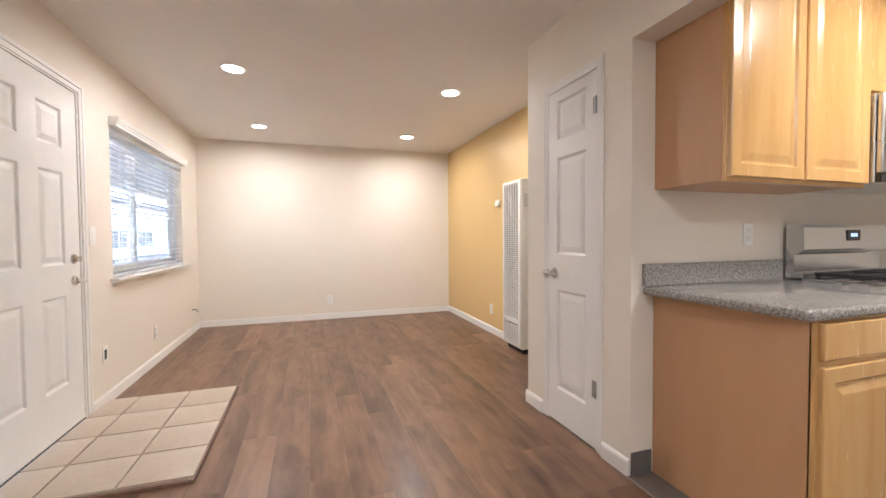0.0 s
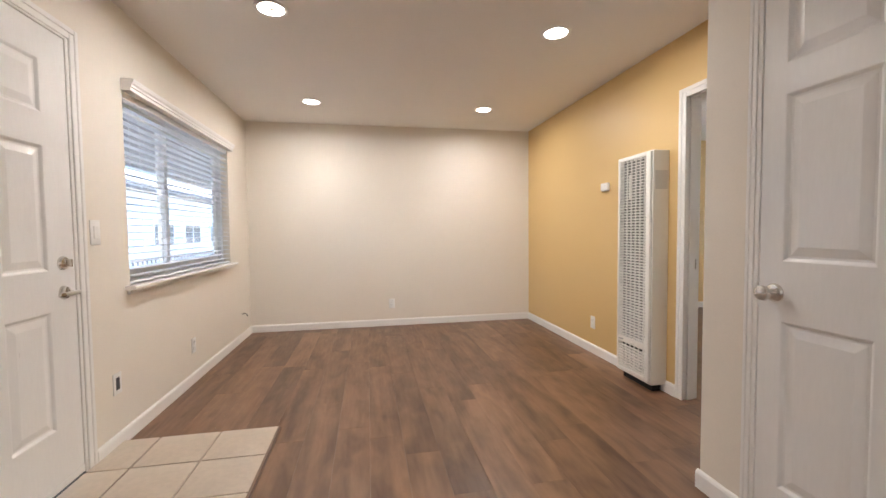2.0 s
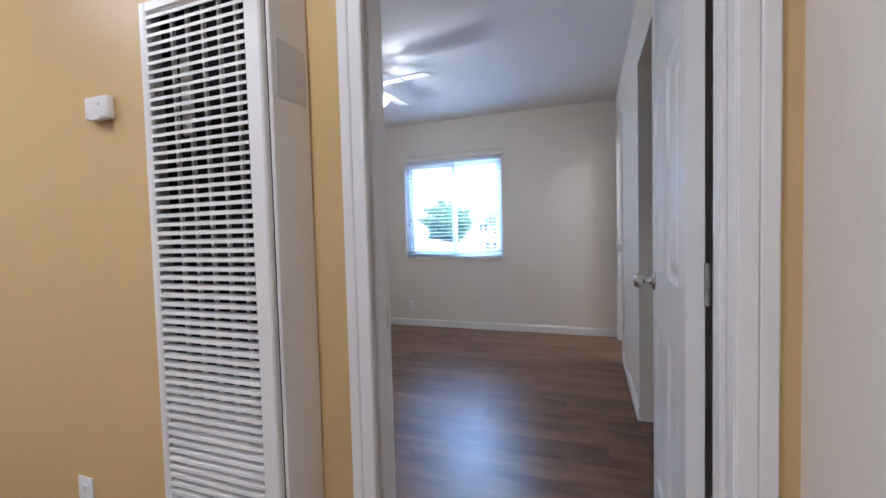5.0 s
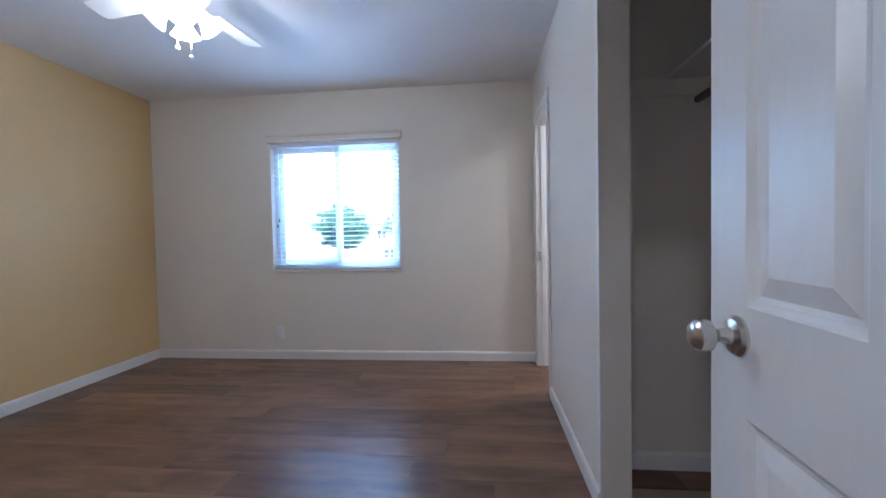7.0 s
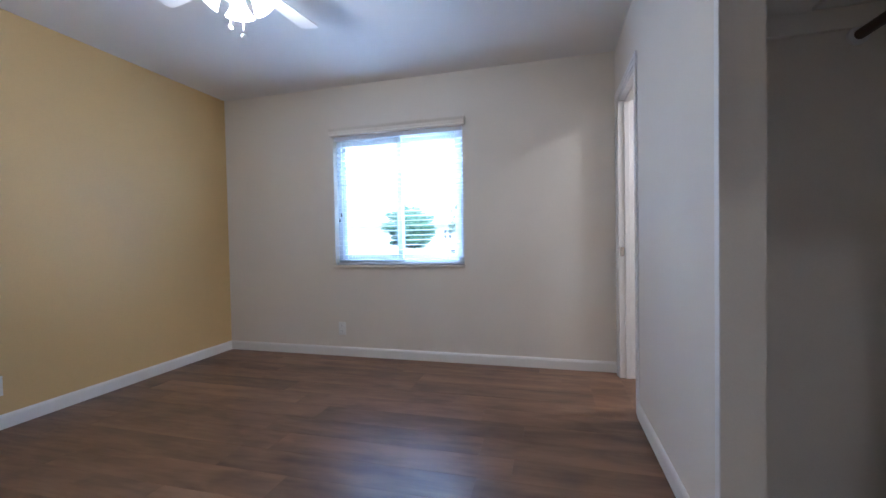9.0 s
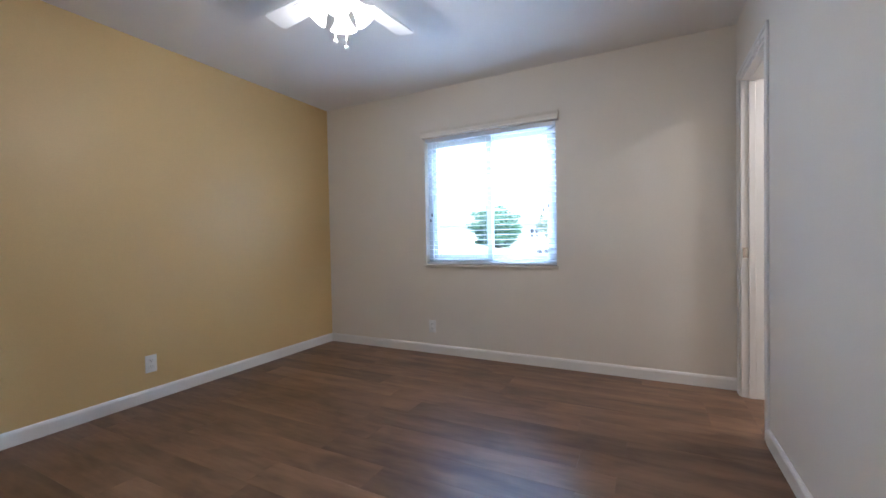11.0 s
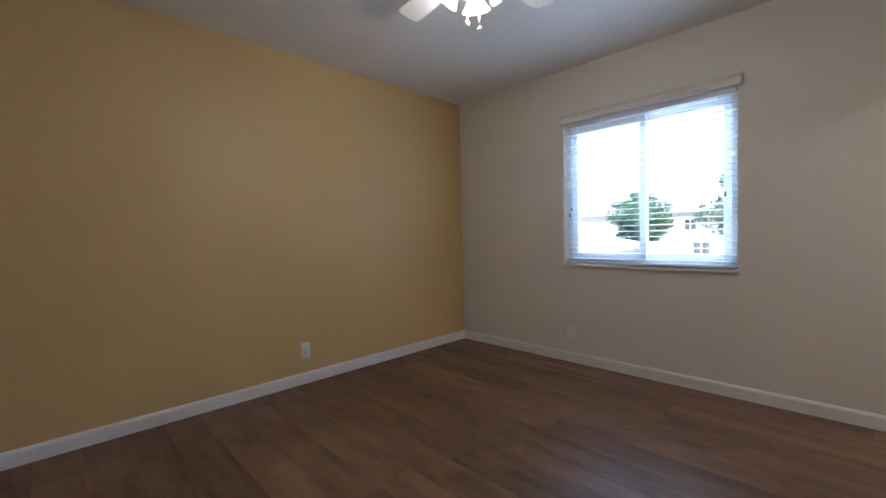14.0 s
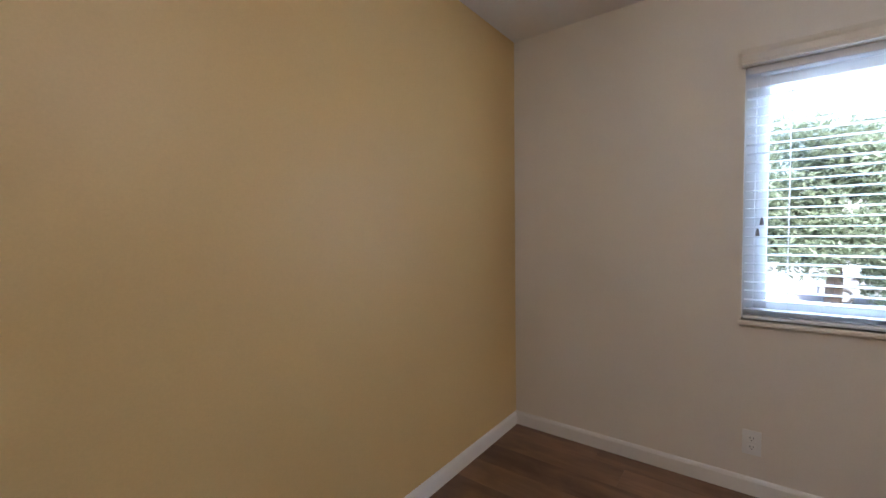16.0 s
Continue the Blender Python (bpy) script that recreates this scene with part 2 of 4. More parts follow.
def box(name, x0, x1, y0, y1, z0, z1, mat, bevel=0.0, parent=None, seg=1, loc=None):
    bm = bmesh.new()
    add_box(bm, x0, x1, y0, y1, z0, z1, bevel, 0, seg)
    return finish(name, bm, mat, parent=parent, smooth=bevel > 0 and seg > 1, loc=loc)


def add_lathe(bm, profile, m, n=24, mat=0):
    """Turns (radius, height) pairs round the local z axis, placed by m."""
    rings = []
    for r, h in profile:
        rings.append([bm.verts.new(m @ Vector((r * math.cos(2 * math.pi * i / n), r * math.sin(2 * math.pi * i / n), h))) for i in range(n)])
    for a, b in zip(rings, rings[1:]):
        for i in range(n):
            bm.faces.new((a[i], a[(i + 1) % n], b[(i + 1) % n], b[i])).material_index = mat
    for ring in (rings[0], rings[-1]):
        bm.faces.new(ring).material_index = mat


def lathe(name, profile, m, mat, n=24, parent=None):
    bm = bmesh.new()
    add_lathe(bm, profile, m, n)
    return finish(name, bm, mat, smooth=True, parent=parent)


def sweep(name, profile, p0, p1, out, mat, parent=None, bm=None):
    """A moulding: the profile (out, up) drawn straight from p0 to p1. out: the level direction away from the wall."""
    own = bm is None
    bm = bm or bmesh.new()
    o = Vector(out)
    a = [bm.verts.new(Vector(p0) + o * u + Vector((0, 0, v))) for u, v in profile]
    b = [bm.verts.new(Vector(p1) + o * u + Vector((0, 0, v))) for u, v in profile]
    n = len(profile)
    for i in range(n):
        bm.faces.new((a[i], a[(i + 1) % n], b[(i + 1) % n], b[i]))
    bm.faces.new(a), bm.faces.new(b)
    return finish(name, bm, mat, parent=parent) if own else None


def structure(ob):
    return tagged(ob, kind="structure")


def wall(name, axis, at0, at1, a0, a1, openings=(), z0=0.0, z1=H, mats=PAINT, pick=None):
    """A wall that runs along axis from a0 to a1 and is at0..at1 thick, with openings (b0, b1, lower, upper)."""
    bm = bmesh.new()
    cuts = sorted({a0, a1, *[v for o in openings for v in o[:2]]})
    for u, v in zip(cuts, cuts[1:]):
        spans, low = [], z0
        for o in sorted([o for o in openings if o[0] <= u and v <= o[1]], key=lambda o: o[2]):
            if o[2] > low:
                spans.append((low, o[2]))
            low = o[3]
        if low < z1:
            spans.append((low, z1))
        for s, t in spans:
            if axis == 'x':
                add_box(bm, u, v, at0, at1, s, t)
            else:
                add_box(bm, at0, at1, u, v, s, t)
    bmesh.ops.recalc_face_normals(bm, faces=bm.faces)
    if pick:
        for f in bm.faces:
            f.material_index = pick(f.normal)
    return structure(finish(name, bm, mats))


# ---------- setting: walls, ceilings, floor base ----------
LIVMID = 4.03                   # meeting rail of the living window
FD = (2.003, 2.973)            # front door opening
LW = (3.39, 5.135, 0.868, 1.985)   # living window: y0, y1, sill, head
BW = (3.54, 4.74, 0.828, 2.0)    # bedroom window
BD = (2.374, 3.144)            # bedroom doorway
PD = (1.577, 2.062)            # pantry door opening
CL = (2.35, 3.735)              # closet opening
BT = (4.935, 5.575)            # bathroom doorway

wall("wall_west", 'y', WX - 0.15, WX, SY - 0.12, NY + 0.13, [(*FD, 0.0, 2.08), LW])
wall("wall_north", 'x', NY, NY + 0.13, WX, EX)
wall("wall_divider", 'y', EX, RX, RS - 0.12, NY + 0.13, [(*BD, 0.0, 2.045)], mats=[PAINT, YELLOW], pick=lambda n: 1 if n.x < -0.5 else 0)
wall("wall_pantry_west", 'y', BX, BX + 0.12, KY, BY, [(*PD, 0.0, 2.05)])
wall("wall_pantry_north", 'x', BY - 0.12, BY, BX + 0.12, EX)
wall("wall_kitchen_back", 'x', KY, KY + 0.12, BX + 0.12, 4.3)
wall("wall_kitchen_header", 'y', BX, BX + 0.135, SY, KY, z0=2.07)
wall("wall_kitchen_east", 'y', 4.3, 4.42, SY, KY + 0.12)
wall("wall_south", 'x', SY - 0.12, SY, WX, 4.42)
wall("wall_bedroom_east", 'y', RE, RE + 0.15, 0.4, RN + 0.13, [BW])
wall("wall_bedroom_north", 'x', RN, RN + 0.13, RX, RE, mats=[PAINT, YELLOW], pick=lambda n: 1 if n.y < -0.5 else 0)
wall("wall_bedroom_south", 'x', RS - 0.118, RS, RX, RE, [(*CL, 0.0, 2.06), (*BT, 0.0, 2.04)])
wall("wall_closet_east", 'y', 4.06, 4.18, 1.434, RS - 0.118)
wall("wall_closet_back", 'x', 1.60, 1.72, RX, 4.06)
wall("wall_closet_west", 'y', RX, RX + 0.1, 1.72, RS - 0.118)
wall("wall_bath_south", 'x', 0.4, 0.52, 4.42, RE)
wall("wall_bath_west", 'y', 4.42, 4.5, 0.52, 1.6)

structure(box("ceiling", WX - 0.15, RE + 0.15, SY - 0.12, RN + 0.13, H, H + 0.15, CEIL))
structure(box("floor", WX - 0.15, RE + 0.15, SY - 0.12, RN + 0.13, -0.15, -0.009, GROUT))
structure(box("kitchen_floor", BX + 0.0, 4.3, SY, KY, -0.009, 0.001, KTILE))
structure(box("bath_floor", 4.5, RE, 0.52, RS, -0.009, 0.0, PLANK))

BASE = [(0, 0), (0.013, 0), (0.013, 0.066), (0.009, 0.077), (0.004, 0.083), (0, 0.083)]


def baseboard(p0, p1, out, name="baseboard"):
    return structure(sweep(name, BASE, (*p0, 0), (*p1, 0), (*out, 0), TRIM))


baseboard((WX, 3.03), (WX, NY), (1, 0))
baseboard((WX, SY), (WX, 1.946), (1, 0))
baseboard((WX + 0.013, NY), (EX - 0.013, NY), (0, -1))
baseboard((EX, 3.174), (EX, NY), (-1, 0))
baseboard((BX, KY), (BX, 1.541), (-1, 0))
baseboard((BX, 2.098), (BX, BY + 0.013), (-1, 0))
baseboard((BX, BY), (EX, BY), (0, 1))
baseboard((RE, RS), (RE, RN), (-1, 0))
baseboard((RX, RN), (RE - 0.013, RN), (0, -1))
baseboard((RX, 3.19), (RX, RN - 0.013), (1, 0))
baseboard((CL[1], RS), (4.878, RS), (0, 1))
baseboard((4.06, 1.72), (4.06, RS - 0.118), (-1, 0))
structure(box("cove_base", BX + 0.004, 1.50, KY - 0.006, KY, 0.0, 0.115, COVE, 0.002))
structure(box("floor_transition", BX - 0.02, BX + 0.02, SY, KY, -0.004, 0.008, KTILE, 0.004))


def casing(name, axis, at, out, a0, a1, top, width=0.056, thick=0.012, both=True):
    """Door trim with a stepped profile: two uprights and a head, round an opening a0..a1."""
    bm = bmesh.new()

    def bar(u0, u1, z0, z1, d):
        lo, hi = (at, at + out * d) if out > 0 else (at + out * d, at)
        if axis == 'y':
            add_box(bm, lo, hi, u0, u1, z0, z1, 0.003)
        else:
            add_box(bm, u0, u1, lo, hi, z0, z1, 0.003)
    w = width
    for u, s in ((a0, -1), (a1, 1)):
        k = u + s * w * 0.55
        bar(min(u, k), max(u, k), 0, top + w * 0.55, thick * 0.8)
        bar(min(k, u + s * w), max(k, u + s * w), 0, top + w, thick)
    bar(a0, a1, top, top + w * 0.55, thick * 0.8)
    bar(a0 - w * 0.55, a1 + w * 0.55, top + w * 0.55, top + w, thick)
    return structure(finish(name, bm, TRIM))


def jamb(name, axis, at0, at1, a0, a1, top, stop=None):
    """The lining of a doorway, with its stop bead."""
    bm = bmesh.new()
    t = 0.018

    def bar(u0, u1, w0, w1, z0, z1):
        if axis == 'y':
            add_box(bm, w0, w1, u0, u1, z0, z1, 0.002)
        else:
            add_box(bm, u0, u1, w0, w1, z0, z1, 0.002)
    e = 0.002
    bar(a0, a0 + t, at0 - e, at1 + e, 0, top)
    bar(a1 - t, a1, at0 - e, at1 + e, 0, top)
    bar(a0 + t, a1 - t, at0 - e, at1 + e, top - t, top)
    if stop:
        bar(a0 + t, a0 + t + 0.011, *stop, 0, top - t)
        bar(a1 - t - 0.011, a1 - t, *stop, 0, top - t)
        bar(a0 + t + 0.011, a1 - t - 0.011, *stop, top - t - 0.011, top - t)
    return structure(finish(name, bm, TRIM))


casing("trim_front_door", 'y', WX, 1, *FD, 2.07)
jamb("jamb_front_door", 'y', WX - 0.15, WX, *FD, 2.08, (WX - 0.10, WX - 0.06))
casing("trim_bedroom_door", 'y', EX, -1, BD[0] + 0.016, BD[1] - 0.032, 2.02, width=0.062)
casing("trim_bedroom_door_inner", 'y', RX, 1, BD[0], BD[1], 2.04, width=0.03)
jamb("jamb_bedroom_door", 'y', EX, RX, *BD, 2.045, (EX + 0.035, RX - 0.038))
casing("trim_pantry_door", 'y', BX, -1, *PD, 2.045, width=0.036, thick=0.005)
jamb("jamb_pantry_door", 'y', BX, BX + 0.12, *PD, 2.05, (BX + 0.04, BX + 0.07))
casing("trim_bath_door", 'x', RS, 1, *BT, 2.035)
jamb("jamb_bath_door", 'x', RS - 0.118, RS, *BT, 2.04, (RS - 0.075, RS - 0.04))
# corner bead of the closet opening
structure(box("closet_corner_bead", CL[1] - 0.006, CL[1] + 0.03, RS, RS + 0.004, 0.0, 2.06, TRIM, 0.0015))


# ---------- doors ----------
def panel_door(name, width, height, thick, columns, rows, mat=DOOR):
    """A moulded panel door. Local: hinge edge at x=0, closed leaf along +x, thickness along y centred, z up."""
    bm = bmesh.new()
    t = thick / 2
    xs = [0.0] + [v for c in columns for v in c] + [width]
    zs = [0.0] + [v for r in rows for v in r] + [height]
    cells = {(c, r) for c in columns for r in rows}
    for s in (1, -1):
        grid = [[bm.verts.new((x, s * t, z)) for z in zs] for x in xs]
        for i in range(len(xs) - 1):
            for j in range(len(zs) - 1):
                c, r = (xs[i], xs[i + 1]), (zs[j], zs[j + 1])
                q = [grid[i][j], grid[i + 1][j], grid[i + 1][j + 1], grid[i][j + 1]]
                if (c, r) not in cells:
                    bm.faces.new(q)
                    continue
                last = q
                for inset, depth in ((0.004, 0.002), (0.012, 0.009), (0.020, 0.010), (0.050, 0.003)):
                    ring = [bm.verts.new((x, s * (t - depth), z)) for x, z in
                            ((c[0] + inset, r[0] + inset), (c[1] - inset, r[0] + inset), (c[1] - inset, r[1] - inset), (c[0] + inset, r[1] - inset))]
                    for k in range(4):
                        bm.faces.new((last[k], last[(k + 1) % 4], ring[(k + 1) % 4], ring[k]))
                    last = ring
                bm.faces.new(last)
        if s == 1:
            front = grid
    bmid = grid
    n, m = len(xs), len(zs)
    for i in range(n - 1):
        for j in (0, m - 1):
            bm.faces.new((front[i][j], front[i + 1][j], bmid[i + 1][j], bmid[i][j]))
    for j in range(m - 1):
        for i in (0, n - 1):
            bm.faces.new((front[i][j], front[i][j + 1], bmid[i][j + 1], bmid[i][j]))
    return structure(finish(name, bm, mat))


KNOB = [(0.0, 0.0), (0.033, 0.0), (0.033, 0.004), (0.028, 0.010), (0.014, 0.013), (0.011, 0.030), (0.014, 0.036),
        (0.024, 0.042), (0.0275, 0.052), (0.026, 0.062), (0.018, 0.069), (0.008, 0.071), (0.0, 0.0712)]
ROSE = [(0.0, 0.0), (0.031, 0.0), (0.031, 0.006), (0.026, 0.014), (0.013, 0.017), (0.010, 0.02), (0.0, 0.02)]


def knob(parent, x, z, side, t):
    m = pose(x, side * t, z, -90 * side, 0, 0)
    return lathe("knob", KNOB, m, NICKEL, 28, parent)


def hinge(parent, x, y, z, w=0.03):
    bm = bmesh.new()
    add_box(bm, x - 0.002, x + w, y - 0.0015, y + 0.0015, z - 0.045, z + 0.045, 0.0008)
    for k in range(5):
        add_lathe(bm, [(0.0, 0), (0.006, 0), (0.006, 0.0165), (0.0, 0.0165)], pose(x, y + (0.004 if y > 0 else -0.004), z - 0.045 + k * 0.018), 10)
    return finish("hinge", bm, HINGE, parent=parent, smooth=True)


# front door: hinges to the south, lever and deadbolt to the north
w = FD[1] - FD[0] - 0.044
d = panel_door("door_front", w, 2.008, 0.042, [(0.155, 0.385), (w - 0.385, w - 0.155)], [(0.25, 0.775), (0.955, 1.495), (1.635, 1.862)])
d.matrix_world = pose(WX - 0.024, FD[0] + 0.022, 0.05, 0, 0, 90)
tagged(d, "closed white painted six-panel front door", "door")
for z in (0.22, 1.0, 1.78):
    hinge(d, 0.0, -0.021, z)
lathe("lever_rose", ROSE, pose(w - 0.075, -0.021, 0.852, 90), NICKEL, 24, d)
bm = bmesh.new()
add_lathe(bm, [(0, 0), (0.008, 0), (0.008, 0.045), (0, 0.045)], pose(w - 0.075, -0.035, 0.852, 90), 14)
add_box(bm, w - 0.19, w - 0.064, -0.088, -0.072, 0.842, 0.862, 0.006, 0, 2)
finish("lever_handle", bm, NICKEL, smooth=True, parent=d)
lathe("deadbolt", ROSE, pose(w - 0.075, -0.021, 0.985, 90), NICKEL, 24, d)
box("thumb_turn", w - 0.079, w - 0.071, -0.062, -0.040, 0.968, 1.002, NICKEL, 0.002, d)
box("sweep", 0.0, w, -0.0245, -0.0212, -0.021, 0.012, DOOR, 0.001, d)
structure(box("door_threshold", WX - 0.15, WX + 0.004, FD[0] + 0.018, FD[1] - 0.018, -0.005, 0.024, SLOT, 0.003))

# pantry door: hinges to the south, knob to the north
w = PD[1] - PD[0] - 0.042
d = panel_door("door_pantry", w, 2.015, 0.035, [(0.085, w - 0.085)], [(0.205, 0.815), (1.03, 1.615), (1.72, 1.955)])
d.matrix_world = pose(BX + 0.0185, PD[0] + 0.021, 0.012, 0, 0, 90)
tagged(d, "closed narrow white panel pantry door", "door")
knob(d, w - 0.06, 0.915, 1, 0.0175)
for z in (0.32, 1.83):
    hinge(d, 0.0, 0.0175, z)
structure(box("latch_plate", BX - 0.0025, BX + 0.03, PD[1] - 0.0205, PD[1] - 0.0185, 0.895, 0.955, NICKEL))

# bedroom door: stands open against the closet side, hinges at the south jamb
w = 0.75
d = panel_door("door_bedroom", w, 2.015, 0.035, [(0.105, 0.32), (w - 0.32, w - 0.105)], [(0.205, 0.80), (0.975, 1.56), (1.70, 1.925)])
d.matrix_world = pose(RX + 0.014, 2.4215, 0.012, 0, 0, -3.0)
tagged(d, "white six-panel bedroom door standing open", "door")
for side in (1, -1):
    knob(d, w - 0.085, 0.925, side, 0.0175)
for z in (0.25, 1.0, 1.8):
    hinge(d, 0.0, -0.0175, z, 0.02)
structure(box("strike_plate", RX - 0.05, RX - 0.022, BD[1] - 0.0215, BD[1] - 0.0185, 0.89, 0.955, NICKEL))
structure(box("strike_plate_bath", BT[1] - 0.0215, BT[1] - 0.0185, RS - 0.035, RS - 0.008, 0.90, 0.965, NICKEL))


# ---------- windows and blinds ----------
def window(name, x0, x1, y0, y1, z0, z1, mid):
    """A vinyl slider between x0 and x1: outer frame, two sashes and their panes."""
    root = structure(new(name))
    root.location = (0, 0, 0)
    bm = bmesh.new()
    f = 0.045
    for a in ((y0, y0 + f, z0, z1), (y1 - f, y1, z0, z1), (y0 + f, y1 - f, z0, z0 + f), (y0 + f, y1 - f, z1 - f, z1)):
        add_box(bm, x0, x1, *a, 0.003)
    finish("frame", bm, VINYL, parent=root)
    h = (x1 - x0) / 2
    for k, (a, b) in enumerate(((y0 + f, mid + 0.025), (mid - 0.025, y1 - f))):
        bm = bmesh.new()
        u0, u1 = (x0 + 0.006, x0 + h - 0.002) if k else (x0 + h + 0.002, x1 - 0.006)
        s = 0.048
        for q in ((a, a + s, z0 + f, z1 - f), (b - s, b, z0 + f, z1 - f), (a + s, b - s, z0 + f, z0 + f + s), (a + s, b - s, z1 - f - s, z1 - f)):
            add_box(bm, u0, u1, *q, 0.003)
        finish("sash", bm, VINYL, parent=root)
        c = (u0 + u1) / 2
        p = box("pane", c - 0.002, c + 0.002, a + s, b - s, z0 + f + s, z1 - f - s, GLASS, 0, root)
        p.visible_shadow = False
    return root


window("window_living", WX - 0.135, WX - 0.065, *LW, LIVMID)
window("window_bedroom", RE + 0.065, RE + 0.135, *BW, 4.135)


def blind(label, x, y0, y1, z0, z1, out, tilt, pitch=0.0425, tassels=()):
    """A slatted blind hung in a window: head rail, slats, ladder cords, bottom rail."""
    root = new("window_blind")
    root.location = (x, (y0 + y1) / 2, z0)
    L, hgt = (y1 - y0) / 2, z1 - z0
    tagged(root, label, "window blind")
    bm = bmesh.new()
    add_box(bm, -0.026, 0.026, -L, L, hgt - 0.045, hgt, 0.003)
    finish("head_rail", bm, SLAT, parent=root)
    bm = bmesh.new()
    add_box(bm, -0.025, 0.025, -L, L, 0.004, 0.022, 0.005, 0, 2)
    finish("bottom_rail", bm, SLAT, parent=root)
    # one slat, slightly crowned, shared by all
    bm = bmesh.new()
    prof = [(-0.025, 0.0), (-0.013, 0.0018), (0.0, 0.0025), (0.013, 0.0018), (0.025, 0.0), (0.025, -0.0024), (0.0, -0.0006), (-0.025, -0.0024)]
    ends = [[bm.verts.new((u, s * (L - 0.004), v)) for u, v in prof] for s in (-1, 1)]
    for i in range(8):
        bm.faces.new((ends[0][i], ends[0][(i + 1) % 8], ends[1][(i + 1) % 8], ends[1][i]))
    bm.faces.new(ends[0]), bm.faces.new(ends[1])
    first = finish("slat", bm, SLAT, parent=root)
    rng = random.Random(5)
    z = 0.05
    k = 0
    while z < hgt - 0.06:
        ob = first if k == 0 else new("slat", first.data)
        ob.parent = root
        ob.location = (0, 0, z)
        ob.rotation_euler = (radians(rng.uniform(-0.12, 0.12)), radians(tilt + rng.uniform(-1.5, 1.5)), 0)
        z += pitch
        k += 1
    for y in (-L + 0.16, 0.02, L - 0.16):
        for u in (-0.027, 0.027):
            bm = bmesh.new()
            add_lathe(bm, [(0, 0), (0.0012, 0), (0.0012, hgt - 0.05), (0, hgt - 0.05)], pose(u, y, 0.02), 5)
            finish("ladder_cord", bm, CORD, parent=root)
    for y, drop in tassels:
        bm = bmesh.new()
        add_lathe(bm, [(0, 0), (0.0011, 0), (0.0011, drop), (0, drop)], pose(out * 0.032, y, hgt - 0.04 - drop), 5)
        finish("lift_cord", bm, CORD, parent=root)
        lathe("tassel", [(0, 0), (0.009, 0), (0.007, 0.02), (0.003, 0.034), (0, 0.034)], pose(out * 0.032, y, hgt - 0.07 - drop), TASSEL, 10, root)
    return root


blind("white slatted blind lowered in the living room window", WX - 0.030, LW[0] + 0.006, LW[1] - 0.006, LW[2], LW[3] + 0.0, 1, 2)
blind("white slatted blind lowered in the bedroom window", RE + 0.030, BW[0] + 0.006, BW[1] - 0.006, BW[2], BW[3] - 0.0, -1, -2,
      tassels=((0.545, 0.71), (0.53, 0.66), (-0.50, 0.66), (-0.535, 0.63)))

VAL = [(0, 0), (0.050, 0), (0.050, 0.018), (0.056, 0.022), (0.056, 0.034), (0.063, 0.044), (0.068, 0.058), (0.068, 0.066), (0, 0.066)]
ob = sweep("blind_valance", VAL, (WX, LW[0] - 0.012, 1.977), (WX, LW[1] + 0.018, 1.977), (1, 0, 0), TRIM)
tagged(ob, "moulded cream valance above the living room blind", "valance")
VAL2 = [(0, 0), (0.050, 0), (0.050, 0.010), (0.044, 0.016), (0.044, 0.044), (0.052, 0.054), (0.058, 0.066), (0.058, 0.074), (0, 0.074)]
ob = sweep("blind_valance", VAL2, (RE, BW[0] - 0.022, 1.988), (RE, BW[1] + 0.012, 1.988), (-1, 0, 0), PAINT)
tagged(ob, "moulded cream valance above the bedroom blind", "valance")
SILL = [(-0.075, 0), (0.052, 0), (0.058, 0.006), (0.058, 0.016), (0.052, 0.022), (-0.075, 0.022)]
structure(sweep("sill_living", [(u, v - 0.022) for u, v in SILL], (WX, LW[0] - 0.055, LW[2]), (WX, LW[1] + 0.055, LW[2]), (1, 0, 0), TRIM))
structure(sweep("sill_living_apron", [(0, 0), (0.016, 0.004), (0.02, 0.03), (0, 0.03)], (WX, LW[0] - 0.03, LW[2] - 0.052), (WX, LW[1] + 0.03, LW[2] - 0.052), (1, 0, 0), TRIM))
structure(sweep("sill_bedroom", [(u * 0.34 if u > 0 else u, v - 0.022) for u, v in SILL], (RE, BW[0] - 0.01, BW[2]), (RE, BW[1] + 0.01, BW[2]), (-1, 0, 0), PAINT))


# ---------- lamps ----------
def downlight(x, y):
    root = lathe("recessed_downlight", [(0.076, -0.004), (0.092, -0.004), (0.096, -0.001), (0.096, 0.0), (0.076, 0.0)], pose(0, 0, 0), TRIM, 40)
    root.location = (x, y, H)
    lathe("lens", [(0.0, -0.0035), (0.06, -0.0055), (0.077, -0.0035), (0.077, -0.001), (0.0, -0.001)], pose(0, 0, 0), LENS, 40, root)
    return tagged(root, "round lit recessed LED downlight in the ceiling", "ceiling light", "living room downlights")


first = downlight(*LAMPS[0])
for x, y in LAMPS[1:]:
    copy_thing(first, pose(x, y, H))


